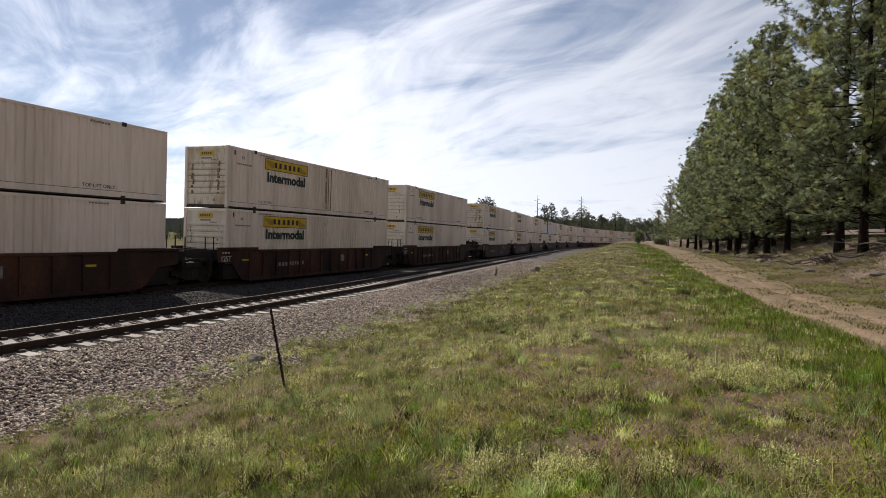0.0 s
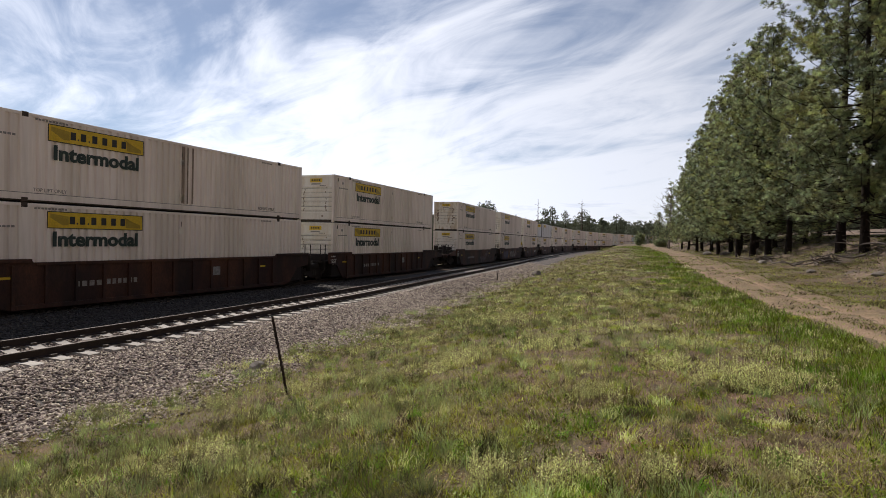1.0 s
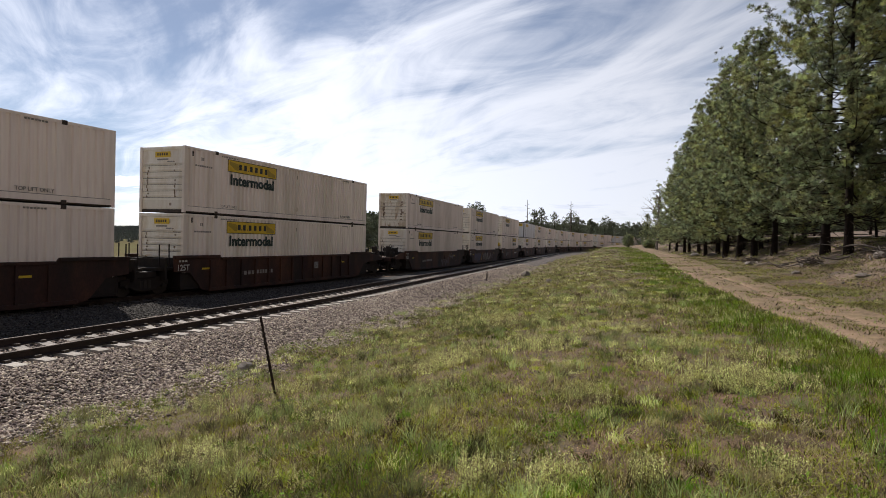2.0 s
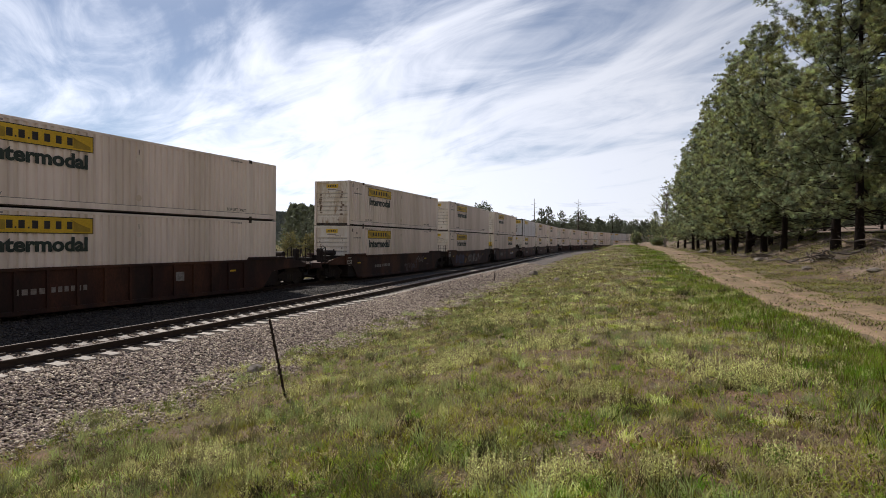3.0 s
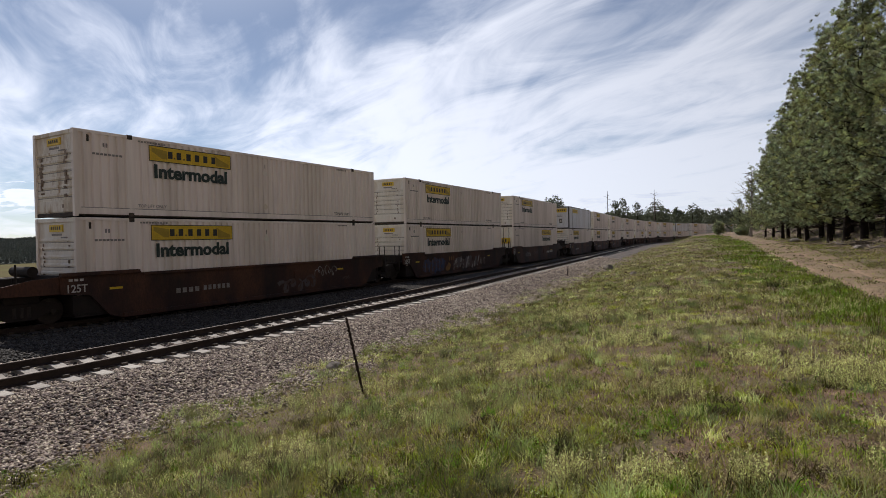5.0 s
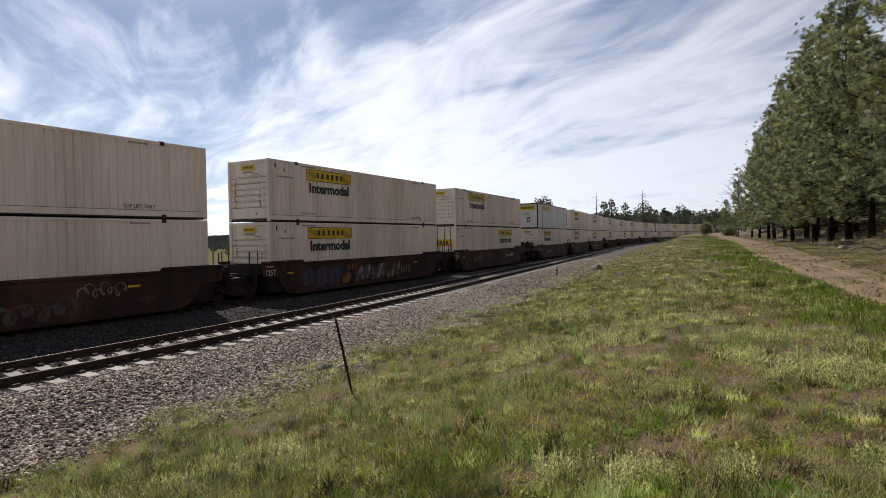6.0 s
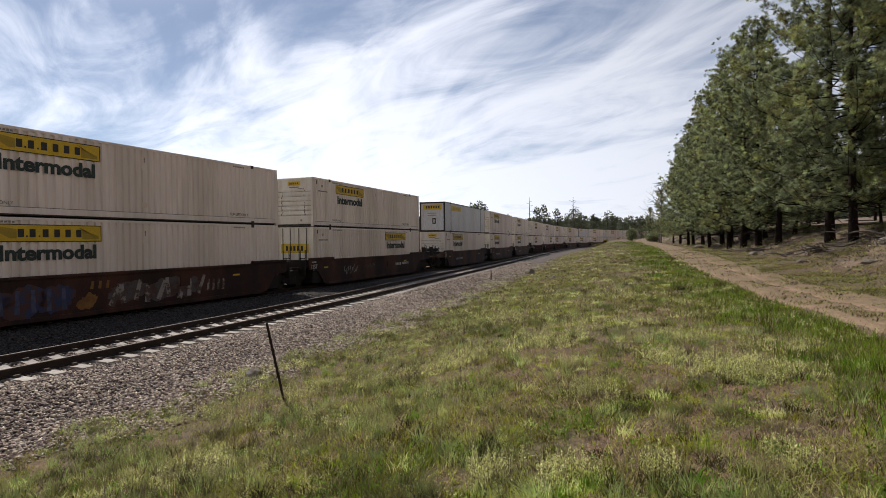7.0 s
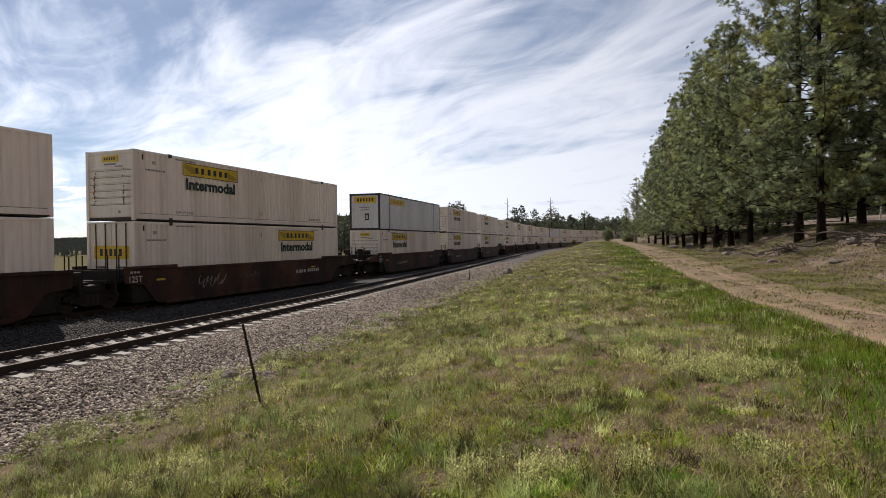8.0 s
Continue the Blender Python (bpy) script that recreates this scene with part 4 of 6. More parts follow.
def paint_marks(c, x):
    """Sprayed shapes along the side, with no words in them."""
    pale, blue, gold = M["spray_pale"], M["spray_blue"], M["spray_gold"]
    A = -HL
    rng = random.Random(77)

    def blot(y, z, w, h, paint):
        n = 30
        o = []
        q = 0.8
        for i in range(n):
            a = 2 * math.pi * i / n
            q = 0.6 * q + 0.4 * rng.uniform(0.45, 1.25)
            o.append((y + w * q * math.cos(a) + 0.25 * h * math.sin(a), z + h * q * math.sin(a)))
        part("spray_shape", plate(o, x, x + 0.003), paint, c)
    def stroke(y0, z0, y1, z1, w, paint):
        d = math.hypot(y1 - y0, z1 - z0)
        ny, nz = -(z1 - z0) / d * w / 2, (y1 - y0) / d * w / 2
        part("spray_shape", plate([(y0 + ny, z0 + nz), (y0 - ny, z0 - nz), (y1 - ny * 0.8, z1 - nz * 0.8), (y1 + ny * 0.8, z1 + nz * 0.8)], x + 0.0035, x + 0.006), paint, c)
    for y, z, w, h in ((7.3, 0.70, 1.0, 0.5), (8.9, 0.72, 0.9, 0.5), (10.2, 0.66, 0.7, 0.45)):
        blot(A + y, z, w, h, M["spray_dim"])
    for k in range(9):
        y = A + 6.5 + k * 0.52
        stroke(y, 0.22 + 0.06 * (k % 3), y + (0.34, -0.1, 0.22, 0.05)[k % 4], 1.02 + 0.12 * ((k * 7) % 3 - 1), 0.26 - 0.03 * (k % 3), pale)
    for k in range(4):
        y = A + 11.2 + 0.3 * k
        stroke(y, 0.42, y + 0.05, 0.92, 0.14, pale)
    for k in range(3):
        stroke(A + 5.75 + 0.3 * k, 0.92, A + 5.8 + 0.3 * k, 1.2, 0.12, M["spray_gold"])
    for y in (2.5, 3.5, 4.5):
        blot(A + y, 0.70, 0.72, 0.58, blue)
        for q in (-0.26, 0.26):
            stroke(A + y + q, 0.3, A + y + q * 0.9, 1.05, 0.16, M["spray_sky"])
    blot(A + 5.6, 0.5, 0.4, 0.32, gold)


def scrawl(c, x, y0, z0, w, h, seed, paint, loops=6, thick=0.05):
    """A looping scrawl of spray paint with no letters in it."""
    rng = random.Random(seed)
    ph = [rng.uniform(0, 6.28) for _ in range(4)]
    n = loops * 10
    pts = []
    for i in range(n + 1):
        t = i / n
        a = 2 * math.pi * loops * t
        pts.append((y0 + w * t + 0.5 * w / loops * math.sin(a + ph[0]), z0 + h * (0.5 + 0.33 * math.sin(a + ph[1] + 1.2) + 0.22 * math.sin(0.43 * a + ph[2]))))
    bm = bmesh.new()
    rows = []
    for i, (y, z) in enumerate(pts):
        (ya, za), (yb, zb) = pts[max(i - 1, 0)], pts[min(i + 1, n)]
        d = math.hypot(yb - ya, zb - za) + 1e-6
        k = thick / 2 * (0.65 + 0.35 * math.sin(0.7 * i + ph[3]))
        ny, nz = -(zb - za) / d * k, (yb - ya) / d * k
        up = x + 0.001 + 0.00002 * i
        rows.append((bm.verts.new((up, y + ny, z + nz)), bm.verts.new((up, y - ny, z - nz))))
    for p, q in zip(rows, rows[1:]):
        bm.faces.new((p[0], p[1], q[1], q[0]))
    part("spray_shape", bm, paint, c)


M["spray_dim"] = mat("spray_dim", (0.10, 0.085, 0.085), (0.085, 0.045, 0.035), 3.0, 0.7, 0, 0.02, 20, lim=(0.44, 0.58))
M["spray_sky"] = mat("spray_sky", (0.085, 0.10, 0.17), (0.045, 0.05, 0.10), 3.0, 0.7, 0, 0.02, 20, lim=(0.42, 0.6))
M["spray_pale"] = mat("spray_pale", (0.34, 0.30, 0.28), (0.10, 0.06, 0.05), 3.2, 0.7, 0, 0.02, 20, lim=(0.46, 0.56))
M["spray_blue"] = mat("spray_blue", (0.035, 0.05, 0.12), (0.085, 0.04, 0.035), 2.6, 0.7, 0, 0.02, 20, lim=(0.44, 0.56))
M["spray_gold"] = mat("spray_gold", (0.32, 0.16, 0.03), (0.2, 0.09, 0.03), 3, 0.7, 0, 0.02, 20)

# the train: where each well's leading end stands at the start, in metres along the line
SPEED = 10.61
CARS = (-62.2, -0.31, 62.05, 123.98, 185.9, 247.8, 309.8, 371.8)
STEP = (0.0, 19.48, 38.87)
TRAIN = []


def build_train():
    up = container("white corrugated 53-foot container with yellow sign on top of another", seed=1)
    low = container("white corrugated 53-foot container with yellow sign in a well car", seed=2)
    stained = container("white corrugated 53-foot container with brown streaks and rusty front wall", streak=True, grime=1.6, seed=3)
    rusty = container("white corrugated 53-foot container with heavily stained front wall", grime=1.9, seed=6)
    doors = container("white corrugated 53-foot container with barred doors facing ahead", flip=True, seed=4)
    smooth = container("bluish-white smooth-sided container with dark edge strips", cool=True, seed=5)
    kinds = {}
    for ribbed in (True, False):
        for k, (le, re) in enumerate(((True, False), (False, False), (False, True))):
            kinds[ribbed, k] = well_car("rust-brown well car with ribbed sides under two containers" if ribbed else "grimy brown smooth-sided well car under two containers", ribbed, le, re)
    sprayed = well_car("brown well car with pale and blue spray-painted sides", False, False, False, marks=1)
    tagged_first = well_car("rust-brown well car with pale scrawls on its smooth side", False, True, False, marks=2)
    tagged_last = well_car("dark brown well car with faded scrawls and pale figures", False, False, True, marks=3)
    used = set()

    def take(ob):
        if ob in used:
            return copy_thing(ob, Matrix())
        used.add(ob)
        return ob

    for ci, base in enumerate(CARS):
        for k in range(3):
            s0 = base + STEP[k]
            ribbed = ci in (0, 1, 4, 6)
            car = take({(2, 0): tagged_first, (2, 1): sprayed, (2, 2): tagged_last}.get((ci, k), kinds[ribbed, k]))
            a = take({(1, 1): stained, (2, 0): rusty, (3, 0): smooth, (4, 2): stained, (5, 1): smooth}.get((ci, k), up))
            b = take({(2, 2): doors, (4, 1): doors, (6, 0): doors}.get((ci, k), low))
            TRAIN.append((s0, car, b, a))


build_train()


def motions():
    """The train runs along its line at an even speed; wheelsets roll."""
    times = [0.5 * i for i in range(17)]
    for s0, car, low, up in TRAIN:
        rows = ([], [], [])
        for t in times:
            s = s0 - SPEED * t
            a, b = face_line(s), face_line(s + CL)
            d = (b - a).normalized()
            n = Vector((d.y, -d.x, 0))
            p = (a + b) / 2 - n * (CW / 2)
            turn = math.degrees(math.atan2(-d.x, d.y))
            rows[0].append((t, pose(p.x, p.y, FAR_Z, 0, 0, turn)))
            rows[1].append((t, pose(p.x, p.y, 0.355, 0, 0, turn)))
            rows[2].append((t, pose(p.x, p.y, 0.355 + CH + 0.024, 0, 0, turn)))
        for ob, r in zip((car, low, up), rows):
            walk(ob, r)
        if 30 < s0 < 105:
            for w in car.children_recursive:
                if not w.name.startswith("wheelset"):
                    continue
                y = w.matrix_basis.translation.y
                walk(w, [(i / 30, pose(0, y, 0.42, math.degrees(SPEED / 0.42 * i / 30), 0, 0)) for i in range(241)])


# ---- pines beside the road ----
def needle_puffs(centres, dirs, rng, n=36, length=0.22, width=0.009):
    """Round brushes of needles at the given points; the needles of one brush share their root."""
    k = len(centres)
    d = rng.normal(0, 1, (k, n, 3))
    d /= np.linalg.norm(d, axis=2, keepdims=True)
    d = d + dirs[:, None, :] * 0.75 + np.array([0, 0, 0.12])
    d /= np.linalg.norm(d, axis=2, keepdims=True)
    ln = length * rng.uniform(0.7, 1.1, (k, n, 1)) * rng.uniform(0.75, 1.2, (k, 1, 1))
    side = np.cross(d, rng.normal(0, 1, (k, n, 3)))
    side /= np.linalg.norm(side, axis=2, keepdims=True)
    root = centres - dirs * 0.05
    tip = centres[:, None, :] + d * ln
    waist = centres[:, None, :] + d * ln * 0.55 + side * width
    verts = np.concatenate([root, tip.reshape(-1, 3), waist.reshape(-1, 3)])
    i = np.arange(k * n)
    return verts, np.stack([i // n, k + i, k + k * n + i], -1)


def tube_soup(lines, sides=5):
    """Tapered tubes along polylines [(points, radii)], as one point and face list."""
    v, f = [], []
    for pts, rad in lines:
        b = len(v)
        for i, (p, r) in enumerate(zip(pts, rad)):
            t = pts[min(i + 1, len(pts) - 1)] - pts[max(i - 1, 0)]
            t = t / (np.linalg.norm(t) + 1e-9)
            s = np.cross(t, (0.31, 0.2, 0.93) if abs(t[2]) < 0.9 else (1, 0, 0))
            s /= np.linalg.norm(s)
            q = np.cross(t, s)
            for k in range(sides):
                a = 2 * math.pi * k / sides
                v.append(p + r * (math.cos(a) * s + math.sin(a) * q))
        for i in range(len(pts) - 1):
            for k in range(sides):
                k2 = (k + 1) % sides
                f.append((b + i * sides + k, b + i * sides + k2, b + (i + 1) * sides + k2, b + (i + 1) * sides + k))
    return np.array(v), f


def pine(label, height, radius, clear, trunk_r, seed, limbs=90, brushes=1.0, dead_low=10, open_low=0.0):
    """A ponderosa-like pine: trunk, whorled limbs that turn up at the tips, and round brushes of needles on their twigs."""
    rng = np.random.default_rng(seed)
    t = tagged(new("pine_tree"), label, "tree", group="pines beside the road")
    hs = np.linspace(-0.6, height, 12)
    bend = rng.normal(0, 0.12, 2)
    spine = np.stack([bend[0] * np.sin(hs / height * 3), bend[1] * np.sin(hs / height * 2.4), hs], -1)
    rad = trunk_r * (1 - 0.93 * np.clip(hs / height, 0, 1) ** 0.9) * (1 + 0.35 * np.exp(-np.clip(hs, 0, 9) / 0.5))
    stem, stem_f = tube_soup([(spine, rad)], 12)
    lines, cen, dirs = [], [], []
    lobe = rng.uniform(0, 6.28, 2)
    for i in range(limbs):
        q = (i + rng.uniform(0, 1)) / limbs
        h = clear + (height - clear - 0.25) * q ** 0.95
        r = radius * (1 - q ** 1.15) ** 0.95 * (0.78 + 0.22 * min(1, q * 5)) * rng.choice((0.5, 0.85, 1.0, 1.22)) * rng.uniform(0.88, 1.1) + 0.25
        a = i * 2.39996 + rng.normal(0, 0.35)
        # limbs gather in lobes, with shaded hollows between them
        r *= 1 + 0.19 * math.sin(2 * a + 0.75 * h + lobe[0]) + 0.17 * math.sin(3 * a - 1.15 * h + lobe[1])
        out = np.array([math.cos(a), math.sin(a), 0])
        base = np.array([np.interp(h, hs, spine[:, 0]), np.interp(h, hs, spine[:, 1]), h])
        rise = -0.20 + 1.1 * q + rng.normal(0, 0.10)
        k = np.linspace(0, 1, 7)[:, None]
        side = np.cross(out, (0, 0, 1)) * rng.normal(0, 0.14)
        pts = base + out * r * k + side * r * k ** 2 + np.array([0, 0, 1]) * (rise * r * k - 0.09 * r * k * (1 - k) * 4 + 0.30 * r * k ** 3)
        lines.append((pts, (0.014 + 0.007 * r) * (1 - 0.85 * k[:, 0])))
        # boughs: sprays of twigs gathered at a few places along the limb, with air between them
        boughs = max(2, int(1.2 * r + 1))
        for j in range(boughs):
            w = 1.0 if j == 0 else rng.uniform(0.34 + 0.25 * open_low * (1 - q), 0.97)
            p = np.array([np.interp(w, k[:, 0], pts[:, c]) for c in range(3)])
            way = out * rng.uniform(0.3, 1.0) + np.cross(out, (0, 0, 1)) * rng.normal(0, 0.75) + np.array([0, 0, rng.uniform(0.1, 0.9)])
            way /= np.linalg.norm(way)
            ln = (0.35 + 0.13 * r) * rng.uniform(0.7, 1.3)
            e = p + way * ln
            lines.append((np.array([p, (p + e) / 2 - np.array([0, 0, 0.04]), e]), np.array([0.018, 0.013, 0.006])))
            m = max(4, int(brushes * (5 + 8 * ln)))
            f = rng.uniform(0.15, 1.0, m)
            f[0] = 1.0
            off = rng.normal(0, 1, (m, 3)) * np.array([0.22, 0.22, 0.26]) * (0.45 + 0.6 * ln)
            off[:, 2] = np.abs(off[:, 2]) * 1.3 - 0.05
            c = p + way * ln * f[:, None] + off * (0.4 + 0.6 * f[:, None])
            cen.extend(c)
            o = off / (np.linalg.norm(off, axis=1, keepdims=True) + 1e-6) * 0.6 + way * 0.6 + np.array([0, 0, 0.45])
            dirs.extend(o / np.linalg.norm(o, axis=1, keepdims=True))
    for i in range(dead_low):
        h = rng.uniform(0.35, 1.25) * clear + 0.3
        a = rng.uniform(0, 6.28)
        out = np.array([math.cos(a), math.sin(a), rng.uniform(-0.25, 0.25)])
        base = np.array([0, 0, h])
        ln = rng.uniform(0.8, 2.8)
        lines.append((np.array([base, base + out * ln * 0.5, base + out * ln + np.array([0, 0, -0.15])]), np.array([0.035, 0.022, 0.008])))
    v, f = tube_soup(lines, 4)
    k = len(stem)
    f = stem_f + [tuple(i + k for i in q) for q in f]
    mesh_part("trunk", mesh_of("trunk", [tuple(p) for p in np.concatenate([stem, v])], f, True), M["bark"], t, "dark furrowed trunk with bare limbs")
    mesh_part("crown", soup_mesh("crown", *needle_puffs(np.array(cen), np.array(dirs), rng)), M["needle"], t)
    return t


def bearing(az, dist):
    return dist * math.sin(radians(az)), dist * math.cos(radians(az))


def place(ob, az, dist, turn=0.0, size=1.0, sink=0.0):
    x, y = bearing(az, dist)
    ob.matrix_basis = pose(x, y, float(ground_z(x, y)) - sink, 0, 0, turn) @ Matrix.Scale(size, 4)
    return ob


def build_pines():
    protos = {
        "big": (pine("tall ponderosa pine with dark trunk and open spreading crown", 23, 5.3, 2.0, 0.24, 11, 132, 1.25, dead_low=24, open_low=-0.9), 23),
        "mid": (pine("ponderosa pine with dense grey-green crown", 16.5, 3.3, 1.5, 0.22, 12, 128, dead_low=10), 16.5),
        "slim": (pine("slender ponderosa pine with dense crown", 15.0, 2.7, 1.7, 0.18, 13, 116, dead_low=10), 15.0),
        "broad": (pine("broad ponderosa pine with drooping lower limbs", 19, 3.7, 1.4, 0.30, 14, 130, dead_low=12), 19),
    }
    # bearing and distance, turn, and how high the top stands over the level line
    spots = (("big", 8.8, 39, 10, 30.0), ("big", 10.4, 37, 75, 29.0), ("big", 13.1, 42, 150, 28), ("slim", 12.2, 46, 200, 10), ("mid", 7.3, 54, 95, 13), ("slim", 6.3, 49, 33, 14.0),
             ("broad", 5.1, 46, 30, 15.0), ("slim", 4.1, 53, 300, 14.6), ("mid", 3.6, 49, 120, 18.4), ("slim", 2.7, 58, 60, 13.2), ("mid", 2.4, 52, 240, 17.2), ("broad", 1.4, 60, 15, 12.6),
             ("slim", 1.3, 55, 190, 15.9), ("mid", 0.7, 61, 70, 14.3), ("slim", -0.3, 62, 260, 12.9), ("mid", -0.9, 69, 20, 10.8), ("slim", -1.7, 74, 310, 10.4), ("mid", -2.1, 73, 110, 9.3), ("mid", -2.8, 84, 215, 7.9), ("slim", -3.4, 90, 140, 6.6), ("slim", -4.6, 98, 40, 4.6), ("mid", -5.4, 112, 70, 3.0),
             ("big", 16.2, 44, 220, 27), ("broad", 18.4, 36, 40, 29), ("broad", 11.8, 64, 10, 7.5), ("mid", 8.0, 72, 20, 9), ("slim", 2.2, 80, 90, 9))
    used = set()
    for name, az, dist, turn, top in spots:
        ob, tall = protos[name]
        x, y = bearing(az, dist)
        size = (EYE[2] + dist * math.tan(radians(top)) - float(ground_z(x, y))) / tall
        if name in used:
            ob = copy_thing(ob, Matrix())
        used.add(name)
        place(ob, az, dist, turn, size, 0.1)


build_pines()


# ---- far woods ----
def spiky_tree(rng, h, r, levels, sides):
    """A small ragged conifer as loose triangles, its foot at the origin."""
    tri = []
    for i in range(levels):
        q = i / levels
        z = h * (0.12 + 0.86 * q)
        rr = r * (1 - q) ** 0.8 * rng.uniform(0.75, 1.2)
        a0 = rng.uniform(0, 6.28)
        for k in range(sides):
            a = a0 + 2 * math.pi * k / sides + rng.normal(0, 0.15)
            l = rr * rng.uniform(0.6, 1.15)
            c, s = math.cos(a), math.sin(a)
            w = l * 0.5
            z2 = z - 0.10 * h / levels * 3 * rng.uniform(0.2, 1.2)
            tri.append(((0, 0, z + h / levels * 1.3), (c * l - s * w, s * l + c * w, z2), (c * l + s * w, s * l - c * w, z2 + rng.normal(0, 0.03) * h)))
    return np.array(tri)


RIDGE_AZ = (-110, -80, -70, -66, -62, -58.8, -55, -51, -49.4, -46.3, -43.7, -40, -36, -31, -26, -20, -10, 10, 40)
RIDGE_EL = (0.6, 0.5, 0.4, 0.78, 0.4, 0.28, 0.4, 0.55, 0.95, 1.7, 2.4, 2.5, 2.5, 2.2, 1.5, 1.1, 1.0, 1.0, 1.0)


def ridge_z(az, dist):
    crest = 900 * np.tan(np.radians(np.interp(az, RIDGE_AZ, RIDGE_EL))) + 2.3
    base = np.interp(az, (-70, -58, -48, -35, -20), (-9.2, -6.5, -2.8, -1.8, -1.2))
    return base + (crest - base) * smooth01(dist, 430, 900) - 20 * smooth01(dist, 900, 1400)


def build_ridge():
    az = np.linspace(-112, 40, 150)
    r = np.concatenate([np.linspace(420, 900, 26), np.linspace(950, 1500, 8)])
    A, R = np.meshgrid(az, r)
    X, Y = R * np.sin(np.radians(A)), R * np.cos(np.radians(A))
    Z = ridge_z(A, R) + 0.6 * np.sin(A * 3.1 + R * 0.02) + 0.5 * np.sin(A * 9.7 + R * 0.05)
    n, m = A.shape
    i = np.arange((n - 1) * m).reshape(n - 1, m)[:, :-1].ravel()
    me = soup_mesh("hill", np.stack([X, Y, Z], -1).reshape(-1, 3), np.stack([i, i + 1, i + m + 1, i + m], -1))
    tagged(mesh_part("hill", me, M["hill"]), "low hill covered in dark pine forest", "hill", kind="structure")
    rng = np.random.default_rng(31)
    kinds = [spiky_tree(rng, 1.0, 0.30, 6, 5) for _ in range(10)]
    out = []
    for _ in range(18000):
        a, d = rng.uniform(-76, -26), 425 + 500 * rng.uniform() ** 0.7
        h = rng.uniform(3.5, 7.0) if d < 640 else rng.uniform(3.0, 5.0)
        x, y = bearing(a, d)
        z = float(ridge_z(np.array(a), np.array(d))) - 1.5
        h = h if d > 640 else max(2.0, min(h, 2.35 + d * math.tan(radians(float(np.interp(a, RIDGE_AZ, RIDGE_EL)) - 0.22 + 0.2 * rng.uniform())) - z))
        out.append(kinds[rng.integers(10)] * np.array([h * 1.15, h * 1.15, h]) + np.array([x, y, z]))
    tagged(mesh_part("far_woods", tri_mesh("far_woods", np.concatenate(out)), M["needle_haze"]), "pine woods on the far hill, haze put into the colour", "woods", kind="stuff")


build_ridge()


def far_conifer(label, h, r, seed, levels=22, sides=12, bare=0.1, taper=0.62, leaf="needle_far"):
    rng = np.random.default_rng(seed)
    t = tagged(new("conifer_tree"), label, "tree", group="trees behind the train")
    v, f = tube_soup([(np.array([(0, 0, -0.5), (0, 0, h * 0.5), (0, 0, h * 0.97)]), np.array([0.02 * h, 0.012 * h, 0.003 * h]))], 7)
    mesh_part("trunk", mesh_of("trunk", [tuple(p) for p in v], f), M["bark"], t)
    tri = []
    for i in range(levels * sides):
        q = 1 - rng.uniform(0, 1) ** 0.55
        a = rng.uniform(0, 6.28)
        rr = (r * (1 - q) ** taper + 0.12) * rng.uniform(0.45, 1.15)
        out = np.array([math.cos(a), math.sin(a), 0])
        z = h * (bare + (1 - bare) * q)
        for j in range(7):
            w = rng.uniform(0.1, 1) ** 0.7
            c = out * rr * w + np.array([0, 0, z - 0.16 * rr * w]) + rng.normal(0, 0.16, 3)
            d = rng.normal(0, 1, (2, 3))
            g = 0.016 * h + 0.16
            tri.append((c + out * g * 1.1, c + d[0] * g * 0.7, c + d[1] * g * 0.7))
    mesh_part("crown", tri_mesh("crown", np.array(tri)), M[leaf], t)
    return t


def snag(h, seed, limbs=16, label="tall dead grey snag with short broken limbs"):
    rng = np.random.default_rng(seed)
    t = tagged(new("dead_tree"), label, "tree")
    lines = [(np.array([(0, 0, -0.5), (0.1, 0, h * 0.4), (0.0, 0.1, h)]), np.array([0.28, 0.2, 0.05]))]
    for i in range(limbs):
        z = h * (0.3 + 0.65 * i / limbs)
        a = i * 2.4
        ln = rng.uniform(0.5, 1.6)
        o = np.array([math.cos(a), math.sin(a), rng.uniform(0.0, 0.5)])
        lines.append((np.array([(0, 0, z), tuple(np.array((0, 0, z)) + o * ln)]), np.array([0.07, 0.03])))
    v, f = tube_soup(lines, 7)
    mesh_part("trunk", mesh_of("trunk", [tuple(p) for p in v], f), M["dead"], t)
    return t


def far_base(x, y):
    return float(ground_z(x, y))


